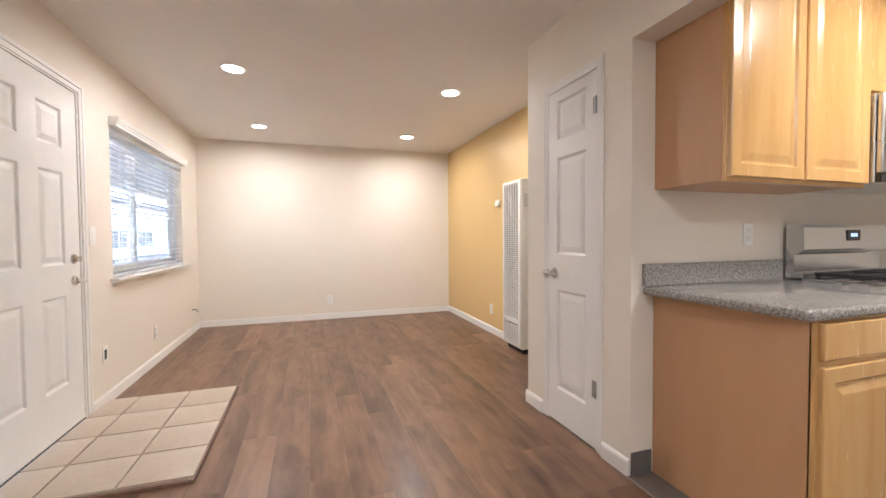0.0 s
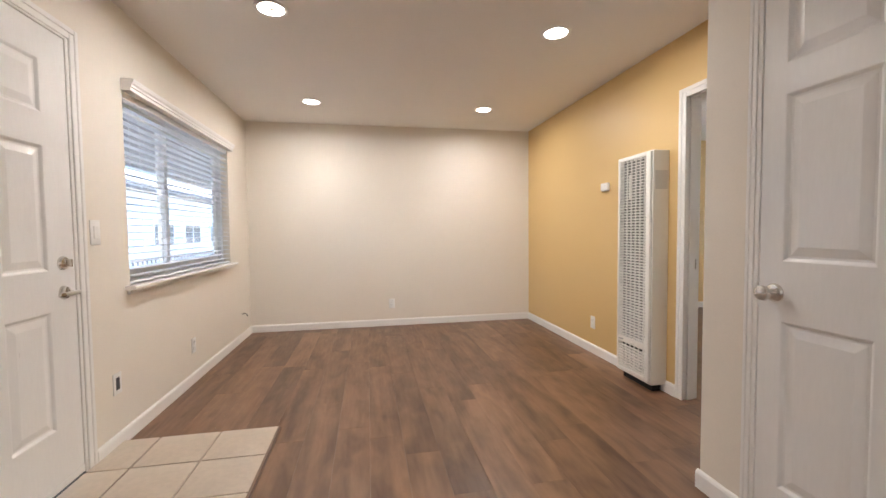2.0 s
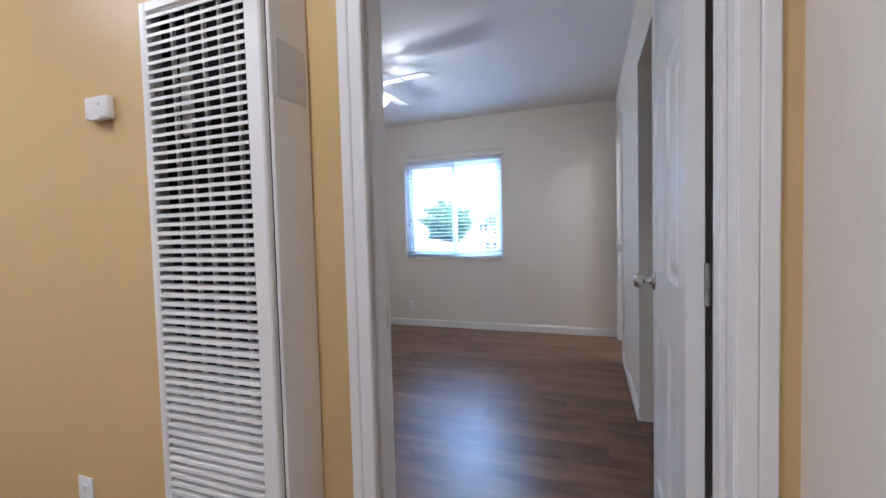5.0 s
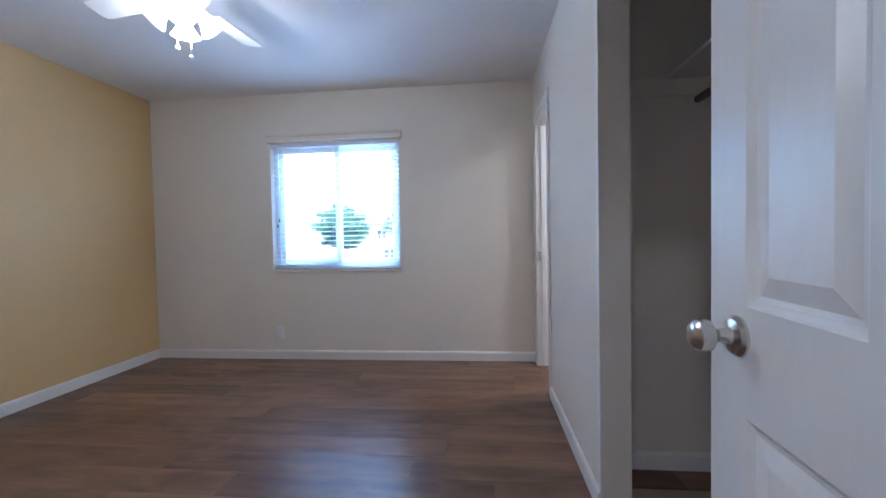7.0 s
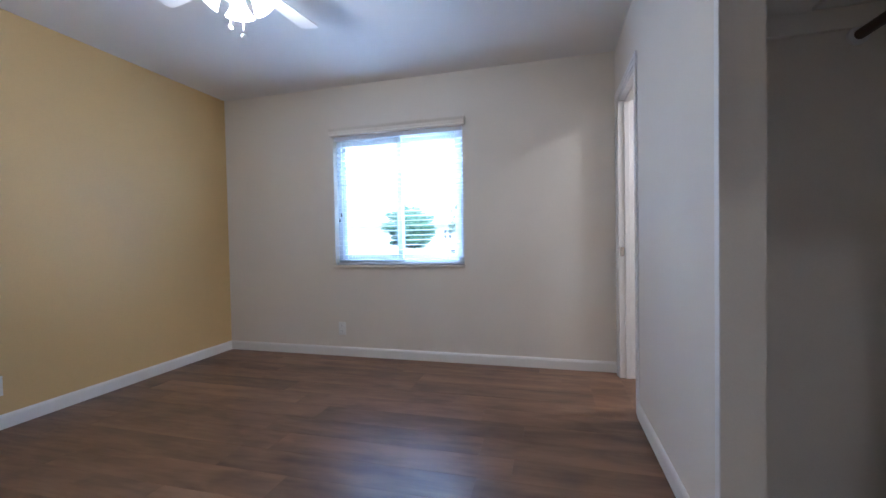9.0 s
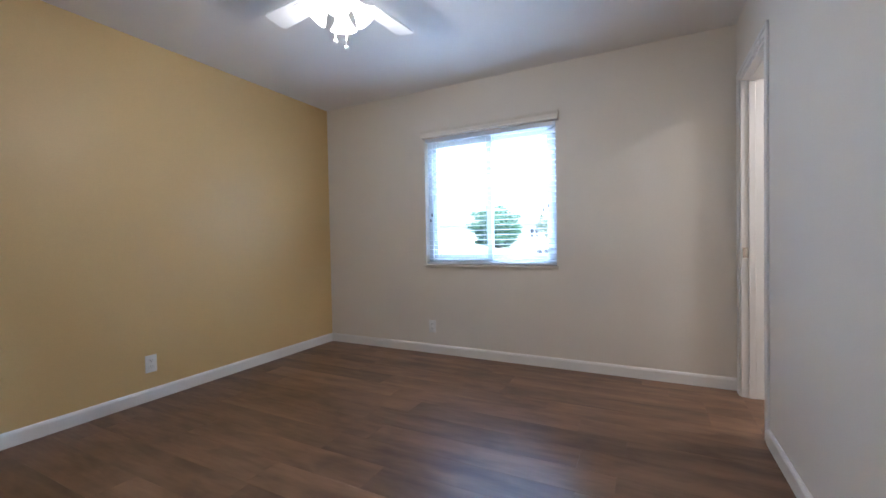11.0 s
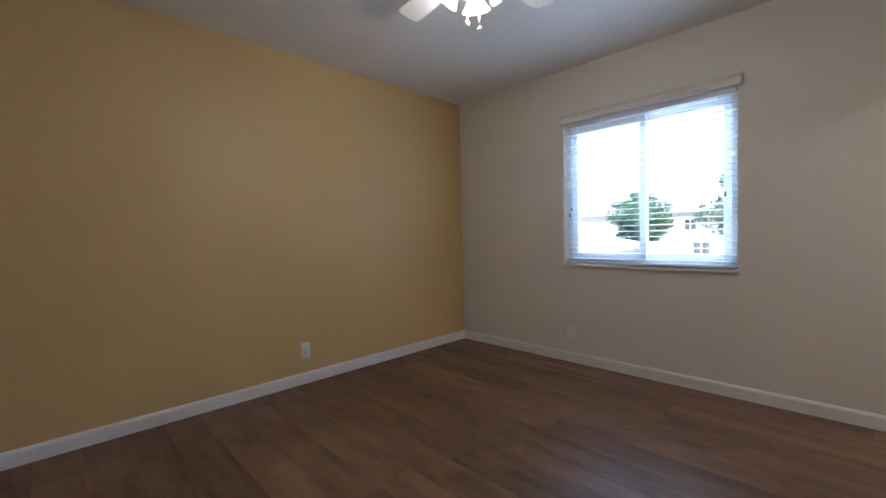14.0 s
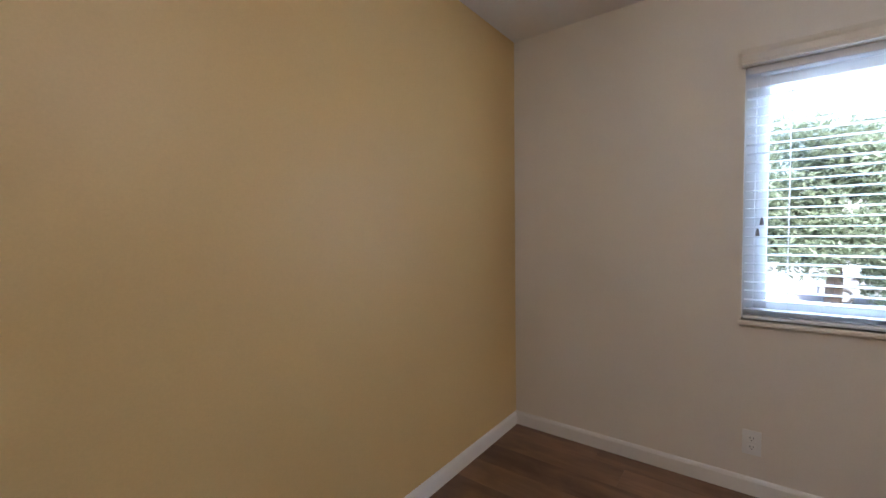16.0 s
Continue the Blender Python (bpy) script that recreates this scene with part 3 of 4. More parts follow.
def ceiling_fan(x, y):
    root = new("ceiling_fan")
    root.location = (x, y, H)
    tagged(root, "white ceiling fan with lit frosted bell shades", "ceiling fan")
    lathe("motor_housing", [(0.0, 0), (0.105, 0.0), (0.108, -0.015), (0.092, -0.04), (0.080, -0.09), (0.088, -0.115), (0.108, -0.13),
                            (0.112, -0.18), (0.094, -0.20), (0.05, -0.207), (0.045, -0.222), (0.062, -0.23), (0.064, -0.258), (0.04, -0.272), (0.0, -0.275)], pose(0, 0, 0), FANW, 36, root)
    # blade with rounded tip and its iron
    bm = bmesh.new()
    out = [(0.18, -0.050), (0.48, -0.064), (0.502, -0.058), (0.51, -0.04), (0.51, 0.04), (0.502, 0.058), (0.48, 0.064), (0.18, 0.050)]
    rings = [[bm.verts.new((u, v, s * 0.003)) for u, v in out] for s in (-1, 1)]
    bm.faces.new(rings[0]), bm.faces.new(rings[1])
    for i in range(8):
        bm.faces.new((rings[0][i], rings[0][(i + 1) % 8], rings[1][(i + 1) % 8], rings[1][i]))
    blade = finish("blade", bm, FANW)
    bm = bmesh.new()
    add_box(bm, 0.09, 0.26, -0.018, 0.018, -0.010, -0.004, 0.002)
    add_box(bm, 0.22, 0.30, -0.04, 0.04, -0.009, -0.0035, 0.002)
    iron = finish("blade_iron", bm, FANW)
    for k in range(4):
        m = pose(0, 0, -0.185, 0, 0, -6 + 90 * k) @ pose(0, 0, 0, 10, 0, 0)
        for part in (blade, iron):
            ob = part if k == 0 else new(part.name.split(".")[0], part.data)
            ob.parent = root
            ob.matrix_local = m
    SH = [(1.1 * q, 1.1 * h) for q, h in ((0.016, 0.0), (0.022, -0.01), (0.026, -0.03), (0.034, -0.055), (0.05, -0.08), (0.060, -0.092), (0.057, -0.092), (0.047, -0.078), (0.031, -0.053), (0.02, -0.03), (0.014, -0.012))]
    for k in range(4):
        m = pose(0, 0, -0.24, 0, 0, 34 + 90 * k) @ pose(0.055, 0, 0, 0, -42, 0)
        lathe("shade", SH, m, FROST, 24, root)
    for dx, dy, drop in ((-0.006, 0.03, 0.145), (0.006, -0.03, 0.188)):
        bm = bmesh.new()
        add_lathe(bm, [(0, 0), (0.0012, 0), (0.0012, drop), (0, drop)], pose(dx, dy, -0.27 - drop), 5)
        finish("pull_chain", bm, NICKEL, parent=root)
        lathe("pull_knob", [(0, 0), (0.006, 0.001), (0.011, 0.008), (0.011, 0.014), (0.006, 0.021), (0, 0.022)], pose(dx, dy, -0.29 - drop), PLASTIC, 14, root)
    return root


ceiling_fan(*FAN)
# made-up fixture for the fill light at the south end, out of view
ob = lathe("dining_ceiling_light", [(0, 0), (0.17, 0), (0.17, -0.02), (0.15, -0.05), (0.08, -0.075), (0, -0.08)], pose(0, 0, 0), LENS, 32)
ob.location = (0.2, -1.35, H)
tagged(ob, "added round glowing disc of the unseen south fill light", "ceiling light")
ob = lathe("kitchen_ceiling_light", [(0, 0), (0.17, 0), (0.17, -0.02), (0.15, -0.05), (0.08, -0.075), (0, -0.08)], pose(0, 0, 0), LENS, 32)
ob.location = (2.3, 0.2, H)
tagged(ob, "round flush kitchen ceiling light", "ceiling light")


# ---------- wall heater ----------
def wall_heater(x0, y0, y1, z0, z1):
    """A tall gas wall furnace on a wall that faces -x: shell, dark inside, louvred grille, lower panel."""
    root = new("wall_heater")
    w, h, dep = y1 - y0, z1 - z0, EX - x0
    root.location = (EX - 0.001, (y0 + y1) / 2, 0)
    tagged(root, "tall cream enamel gas wall heater with louvred grille", "wall heater")
    a, f = w / 2, -dep
    bm = bmesh.new()
    t = 0.010
    add_box(bm, f + 0.014, 0, -a, -a + t, z0, z1, 0.003)
    add_box(bm, f + 0.014, 0, a - t, a, z0, z1, 0.003)
    add_box(bm, f + 0.014, 0, -a + t, a - t, z1 - t, z1, 0.003)
    add_box(bm, f + 0.014, 0, -a + t, a - t, z0, z0 + t, 0.003)
    # front frame, set in from the shell
    b = a - 0.012
    r = 0.026
    add_box(bm, f, f + 0.02, -b, -b + 0.045, z0 + 0.012, z1 - 0.006, 0.004)
    add_box(bm, f, f + 0.02, b - 0.022, b, z0 + 0.012, z1 - 0.006, 0.004)
    add_box(bm, f, f + 0.02, -b + 0.045, b - 0.022, z1 - 0.034, z1 - 0.006, 0.004)
    add_box(bm, f, f + 0.02, -b + 0.045, b - 0.022, z0 + 0.012, z0 + 0.045, 0.004)
    add_box(bm, f, f + 0.02, -b + 0.045, b - 0.022, z0 + 0.235, z0 + 0.285, 0.004)
    finish("shell", bm, ENAMEL, parent=root)
    # filler block, coloured near-black to stand in for the shade behind the louvres
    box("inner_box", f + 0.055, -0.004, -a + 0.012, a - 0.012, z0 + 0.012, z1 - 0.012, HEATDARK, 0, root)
    box("badge", f - 0.0015, f, 0.10, 0.155, z0 + 0.252, z0 + 0.262, BRACKET, 0, root)
    lathe("latch", [(0, 0), (0.012, 0), (0.010, 0.006), (0, 0.007)], pose(f, 0.0, z0 + 0.25, 0, -90, 0), ENAMEL, 14, root)
    box("side_plate", f + 0.03, -0.012, -a - 0.002, -a, z1 - 0.27, z1 - 0.14, SIDEPL, 0.001, root)
    # louvres: sloped blades with slots between upright ribs
    g0, g1 = -b + 0.045, b - 0.022
    bm = bmesh.new()
    c = (g1 - g0) / 2
    vs = [(-0.001, -0.0085), (0.013, 0.0015), (0.013, 0.0030), (-0.001, -0.0008)]
    ends = [[bm.verts.new((u, s, v)) for u, v in vs] for s in (-c, c)]
    for i in range(4):
        bm.faces.new((ends[0][i], ends[0][(i + 1) % 4], ends[1][(i + 1) % 4], ends[1][i]))
    bm.faces.new(ends[0]), bm.faces.new(ends[1])
    blade = finish("louvre", bm, ENAMEL)
    n = 0
    for lo, hi in ((z0 + 0.295, z1 - 0.036), (z0 + 0.055, z0 + 0.232)):
        z = lo + 0.006
        while z < hi:
            ob = blade if n == 0 else new("louvre", blade.data)
            ob.parent = root
            ob.location = (f + 0.003, (g0 + g1) / 2, z)
            z += 0.0215
            n += 1
    bm = bmesh.new()
    for k in range(1, 6):
        y = g0 + (g1 - g0) * k / 6
        add_box(bm, f + 0.028, f + 0.036, y - 0.004, y + 0.004, z0 + 0.045, z1 - 0.03)
    finish("rib", bm, ENAMEL, parent=root)
    box("flue", f + 0.045, f + 0.055, 0.08, 0.115, z1 - 0.32, z1 - 0.13, ENAMEL, 0.004, root)
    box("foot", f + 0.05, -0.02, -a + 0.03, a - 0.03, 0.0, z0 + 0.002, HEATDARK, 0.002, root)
    return root


wall_heater(1.86, 3.264, 3.655, 0.055, 1.708)


# ---------- small wall fittings ----------
def plate(name, w, h, label, cat):
    """A wall plate in local x (width) and z, facing -y."""
    bm = bmesh.new()
    add_box(bm, -w / 2, w / 2, -0.006, 0.0, -h / 2, h / 2, 0.0025, 0, 2)
    return tagged(finish(name, bm, PLASTIC, smooth=True), label, cat)


def outlet(loc, turn):
    root = plate("wall_outlet", 0.072, 0.116, "white duplex wall outlet above the baseboard", "outlet")
    for z in (0.021, -0.021):
        box("receptacle", -0.0165, 0.0165, -0.0085, -0.005, z - 0.0145, z + 0.0145, PLASTIC, 0.003, root)
        bm = bmesh.new()
        for x, hh in ((-0.0065, 0.0045), (0.0065, 0.0036)):
            add_box(bm, x - 0.0011, x + 0.0011, -0.0089, -0.0082, z + 0.001 - hh + 0.003, z + 0.004 + hh)
        add_lathe(bm, [(0, 0), (0.0024, 0), (0.0024, 0.0006), (0, 0.0006)], pose(0, -0.0083, z - 0.0075, 90), 8)
        finish("slots", bm, SLOT, parent=root)
    root.matrix_world = pose(*loc, 0, 0, turn)
    root["group"] = "wall outlets"
    return root


first = outlet((0.206, NY, 0.275), 0)
for loc, turn in (((EX, 4.22, 0.29), -90), ((WX, 4.2, 0.29), 90), ((3.914, RN, 0.25), 0), ((RE, 4.69, 0.25), -90)):
    copy_thing(first, pose(*loc, 0, 0, turn))
kout = copy_thing(first, pose(2.14, KY, 1.155))
del kout["group"]
kout["label"] = "white duplex outlet above the kitchen counter"

ob = plate("wall_plate", 0.072, 0.116, "white wall plate with a dark open slot", "wall plate")
box("slot", -0.016, 0.016, -0.0075, -0.0055, -0.034, 0.034, SLOT, 0.001, ob)
ob.matrix_world = pose(WX, 3.222, 0.352, 0, 0, 90)
ob = plate("light_switch", 0.075, 0.125, "white rocker light switch beside the front door", "light switch")
box("rocker", -0.0165, 0.0165, -0.0095, -0.005, -0.033, 0.033, PLASTIC, 0.002, ob)
ob.matrix_world = pose(WX, 3.099, 1.173, 0, 0, 90)

bm = bmesh.new()
add_box(bm, -0.05, 0.05, -0.03, 0, -0.035, 0.035, 0.009, 0, 3)
ob = tagged(finish("thermostat", bm, PLASTIC, smooth=True), "small white plastic thermostat on the yellow wall", "thermostat")
box("lever", -0.02, 0.02, -0.034, -0.029, -0.038, -0.028, PLASTIC, 0.002, ob)
lathe("dial_dot", [(0, 0), (0.004, 0), (0.003, 0.002), (0, 0.002)], pose(0.02, -0.0295, 0.008, 90), BRACKET, 10, ob)
ob.matrix_world = pose(EX, 4.015, 1.533, 0, 0, -90)

# cable stub that comes out of the wall by the corner
cv = bpy.data.curves.new("cable_stub", 'CURVE')
cv.dimensions, cv.bevel_depth = '3D', 0.0035
sp = cv.splines.new('BEZIER')
sp.bezier_points.add(2)
for bp_, co in zip(sp.bezier_points, ((0, 0, 0), (0.035, 0.004, 0.006), (0.055, 0.02, -0.03))):
    bp_.co, bp_.handle_left_type, bp_.handle_right_type = co, 'AUTO', 'AUTO'
cv.materials.append(SLOT)
ob = tagged(new("cable_stub", cv), "short dark cable stub out of the wall", "cable")
ob.location = (WX, 5.44, 0.285)

# ---------- closet ----------
ob = lathe("closet_pole", [(0, 0), (0.017, 0), (0.017, 1.80), (0, 1.80)], pose(0, 0, 0, 0, 90, 0), DARKWOOD, 20)
ob.location = (2.24, 1.84, 1.70)
tagged(ob, "dark wooden hanging pole in the closet", "closet pole")
lathe("pole_socket", [(0.018, 0), (0.03, 0), (0.03, 0.014), (0.018, 0.014)], pose(1.803, 0, 0, 0, 90, 0), TRIM, 20, ob)
ob = box("closet_shelf", 2.222, 4.058, 1.722, 1.965, 1.80, 1.818, PAINT, 0.003)
tagged(ob, "painted closet shelf above the hanging pole", "shelf")
box("cleat", 4.041, 4.059, 1.722, 2.22, 1.725, 1.799, PAINT, 0.002, ob)


# ---------- kitchen ----------
KB, KSHIFT = 1.314, 0.04           # back of the units, and their offset to the kitchen wall

def raised_door(name, x0, x1, z0, z1, y, parent):
    """Cabinet door facing -y with frame and raised panel."""
    bm = bmesh.new()
    r = 0.055
    rings = [(0.0, 0.0), (0.0, 0.016), (0.004, 0.02), (r - 0.004, 0.02), (r + 0.004, 0.012), (r + 0.012, 0.011), (r + 0.04, 0.018), (r + 0.044, 0.0185)]
    last = None
    for inset, dd in rings:
        ring = [bm.verts.new((x, y - dd, z)) for x, z in ((x0 + inset, z0 + inset), (x1 - inset, z0 + inset), (x1 - inset, z1 - inset), (x0 + inset, z1 - inset))]
        if last:
            for k in range(4):
                bm.faces.new((last[k], last[(k + 1) % 4], ring[(k + 1) % 4], ring[k]))
        else:
            bm.faces.new(ring)
        last = ring
    bm.faces.new(last)
    return finish(name, bm, MAPLE, parent=parent)


CX0, CX1 = 1.512, 2.388
root = tagged(new("base_cabinet"), "maple base cabinet with drawer and raised-panel door", "cabinet")
root.location.y = KSHIFT
bm = bmesh.new()
add_box(bm, CX0, CX1, 0.672, KB - 0.002, 0.10, 0.872, 0.001)
finish("body", bm, PANELW, parent=root)
box("toe_kick", CX0 + 0.02, CX1, 0.75, KB - 0.01, 0.0, 0.1, COVE, 0, root)
box("side_panel", CX0 - 0.006, CX0, 0.665, KB - 0.002, 0.001, 0.872, PANELW, 0.001, root)
box("face_frame", CX0 - 0.006, CX1, 0.652, 0.672, 0.10, 0.872, MAPLE, 0.001, root)
bm = bmesh.new()
add_box(bm, CX0 + 0.004, 1.948, 0.633, 0.652, 0.737, 0.862, 0.006, 0, 2)
finish("drawer_front", bm, MAPLE, parent=root)
raised_door("cabinet_door", CX0 + 0.004, 1.948, 0.12, 0.715, 0.652, root)
bm = bmesh.new()
add_box(bm, 1.956, CX1 - 0.006, 0.633, 0.652, 0.737, 0.862, 0.006, 0, 2)
finish("drawer_front", bm, MAPLE, parent=root)
raised_door("cabinet_door", 1.956, CX1 - 0.006, 0.12, 0.715, 0.652, root)

bm = bmesh.new()
add_box(bm, 1.435, CX1, 0.628, KB - 0.001, 0.873, 0.912, 0.014, 0, 4)
ob = tagged(finish("countertop", bm, STONE, smooth=True), "polished grey speckled granite countertop", "countertop")
bm = bmesh.new()
add_box(bm, 1.435, CX1, KB - 0.022, KB - 0.001, 0.913, 1.018, 0.002)
finish("backsplash", bm, STONE, parent=ob)
ob.location.y = KSHIFT

root = tagged(new("wall_cabinet"), "maple wall cabinet with two raised-panel doors", "cabinet")
root.location.y = KSHIFT
box("body", CX0 - 0.005, CX1, 0.982, KB - 0.002, 1.372, 2.075, PANELW, 0.001, root)
box("face_frame", CX0 - 0.006, CX1, 0.962, 0.982, 1.368, 2.32, MAPLE, 0.001, root)
box("upper_body", CX0 + 0.01, CX1, 0.982, KB - 0.002, 2.076, 2.32, PANELW, 0.0, root)
raised_door("cabinet_door", CX0 - 0.004, 1.938, 1.385, 2.30, 0.962, root)
raised_door("cabinet_door", 1.952, CX1 - 0.004, 1.385, 2.30, 0.962, root)

root = tagged(new("wall_cabinet"), "short maple wall cabinet above the microwave", "cabinet")
root.location.y = KSHIFT
box("body", CX1 + 0.004, 3.15, 0.972, KB - 0.002, 1.80, 2.32, MAPLE, 0.001, root)
raised_door("cabinet_door", CX1 + 0.01, 2.766, 1.815, 2.30, 0.972, root)
raised_door("cabinet_door", 2.774, 3.144, 1.815, 2.30, 0.972, root)

root = tagged(new("microwave"), "stainless over-the-range microwave under a cabinet", "microwave")
root.location.y = KSHIFT
bm = bmesh.new()
add_box(bm, CX1 + 0.006, 3.148, 0.93, KB - 0.002, 1.39, 1.797, 0.004)
finish("body", bm, STEEL, parent=root)
bm = bmesh.new()
add_box(bm, CX1 + 0.008, 3.146, 0.90, 0.929, 1.43, 1.795, 0.01, 0, 3)
finish("door", bm, STEEL, parent=root, smooth=True)
box("door_glass", CX1 + 0.10, 2.90, 0.897, 0.9005, 1.49, 1.74, BLACKG, 0.001, root)
box("vent", CX1 + 0.008, 3.146, 0.905, 0.929, 1.39, 1.428, BLACKG, 0.002, root)

root = tagged(new("gas_range"), "stainless gas range with backguard and iron grates", "stove")
root.location.y = KSHIFT
SX0, SX1 = CX1 + 0.006, 3.148
box("body", SX0, SX1, 0.66, 1.285, 0.09, 0.905, STEEL, 0.003, root)
box("plinth", SX0 + 0.02, SX1 - 0.02, 0.72, 1.25, 0.0, 0.09, IRON, 0, root)
bm = bmesh.new()
add_box(bm, SX0, SX1, 0.635, 1.21, 0.906, 0.922, 0.006, 0, 2)
finish("cooktop", bm, STEEL, parent=root, smooth=True)
box("oven_door", SX0 + 0.004, SX1 - 0.004, 0.625, 0.659, 0.22, 0.78, STEEL, 0.006, root)
bm = bmesh.new()
prof = [(1.285, 0.923), (1.20, 0.923), (1.20, 0.945), (1.245, 0.955), (1.245, 1.045), (1.215, 1.06), (1.198, 1.075), (1.202, 1.19), (1.215, 1.207), (1.285, 1.207)]
ends = [[bm.verts.new((x, y, z)) for y, z in prof] for x in (SX0, SX1)]
for i in range(len(prof)):
    j = (i + 1) % len(prof)
    bm.faces.new((ends[0][i], ends[0][j], ends[1][j], ends[1][i]))
bm.faces.new(ends[0]), bm.faces.new(ends[1])
finish("backguard", bm, STEEL, parent=root)
box("clock_panel", 2.745, 2.86, 1.1965, 1.1995, 1.118, 1.178, BLACKG, 0.001, root)
bm = bmesh.new()
for k in range(3):
    add_box(bm, 2.775 + k * 0.02, 2.788 + k * 0.02, 1.1945, 1.196, 1.14, 1.158)
finish("clock_display", bm, DISPLAY, parent=root)
bm = bmesh.new()
for gx in (2.44, 2.78):
    for u in (0, 0.31):
        add_box(bm, gx + u, gx + u + 0.012, 0.69, 1.18, 0.938, 0.956, 0.002)
    for v in (0.69, 0.85, 1.01, 1.168):
        add_box(bm, gx + 0.012, gx + 0.31, v, v + 0.012, 0.938, 0.956, 0.002)
    for u in (0.005, 0.305):
        for v in (0.70, 1.16):
            add_box(bm, gx + u - 0.004, gx + u + 0.01, v, v + 0.012, 0.922, 0.938)
finish("grate", bm, IRON, parent=root)
for bx in (2.60, 2.94):
    for by in (0.80, 1.07):
        lathe("burner", [(0, 0), (0.045, 0), (0.045, 0.008), (0.03, 0.012), (0, 0.012)], pose(bx, by, 0.922), IRON, 18, root)
for k in range(5):
    lathe("control_knob", [(0, 0), (0.022, 0), (0.019, 0.028), (0, 0.03)], pose(SX0 + 0.09 + k * 0.145, 0.66, 0.85, 90), STEEL, 16, root)

# ---------- outdoors ----------
GROUND = material("outdoor_concrete", (0.22, 0.215, 0.21), 0.9, var=0.12, scale=0.4, fine=12, bump=0.1)
STUCCO = material("white_stucco", (0.62, 0.62, 0.61), 0.9, var=0.05, scale=0.8, fine=60, bump=0.3)
EAVE = material("painted_eave", (0.24, 0.24, 0.25), 0.8, var=0.06)
ROOF = material("grey_roof", (0.26, 0.25, 0.25), 0.9, var=0.15, scale=2, fine=30)
RAILM = material("dark_rail_paint", (0.05, 0.05, 0.055), 0.45)
BARK = material("tree_bark", (0.12, 0.085, 0.06), 0.95, var=0.25, scale=6, fine=30, bump=0.6)
LEAF = material("tree_leaf", (0.10, 0.19, 0.11), 0.6, var=0.35, scale=1.3, fine=7, bump=0)
LEAF2 = material("pale_tree_leaf", (0.20, 0.25, 0.16), 0.6, var=0.35, scale=1.3, fine=7, bump=0)
for leaf in (LEAF, LEAF2):
    # thin leaves let light through
    nt = leaf.node_tree
    pr = nt.nodes["Principled BSDF"]
    tl, mx = nt.nodes.new("ShaderNodeBsdfTranslucent"), nt.nodes.new("ShaderNodeMixShader")
    nt.links.new(pr.inputs["Base Color"].links[0].from_socket, tl.inputs[0])
    mx.inputs[0].default_value = 0.5
    nt.links.new(pr.outputs[0], mx.inputs[1]), nt.links.new(tl.outputs[0], mx.inputs[2])
    nt.links.new(mx.outputs[0], nt.nodes["Material Output"].inputs[0])
CURTAIN = material("curtained_window", (0.07, 0.08, 0.09), 0.12, var=0.2, scale=2, bump=0)
TYRE = material("tyre_rubber", (0.02, 0.02, 0.02), 0.8)
CARP = material("grey_car_paint", (0.22, 0.23, 0.25), 0.2, var=0.02, bump=0, coat=0.6)

GZ = -1.9                      # street level, below the rooms
bm = bmesh.new()
vs = [bm.verts.new(v) for v in ((-400, -400, GZ), (400, -400, GZ), (400, 400, GZ), (-400, 400, GZ))]
bm.faces.new(vs)
structure(finish("ground", bm, GROUND))
structure(box("building_base", WX - 0.15, RE + 0.15, SY - 0.12, RN + 0.13, GZ, -0.15, STUCCO))
PATIO = material("patio_concrete", (0.22, 0.22, 0.22), 0.9, var=0.12, scale=0.6, fine=14, bump=0.1)
structure(box("patio_slab", -3.6, WX - 0.15, -4, 12, GZ, -0.05, PATIO, 0.01))
structure(box("patio_eave", -3.35, WX - 0.16, -4, 12, 2.20, 2.30, EAVE))
structure(box("patio_fascia", -3.40, -3.35, -4, 12, 2.12, 2.32, EAVE, 0.005))

root = tagged(new("patio_railing"), "dark metal picket railing round the patio", "railing")
bm = bmesh.new()
add_box(bm, -3.22, -3.18, -2, 11.8, 0.78, 0.82)
add_box(bm, -3.215, -3.185, -2, 11.8, 0.02, 0.05)
for k in range(8):
    add_box(bm, -3.22, -3.18, -2 + k * 1.96, -1.96 + k * 1.96, -0.05, 0.84)
finish("rail", bm, RAILM, parent=root)
bm = bmesh.new()
for k in range(112):
    add_box(bm, -3.208, -3.192, -1.88 + k * 0.12, -1.864 + k * 0.12, 0.05, 0.78)
finish("picket", bm, RAILM, parent=root)["kind"] = "stuff"


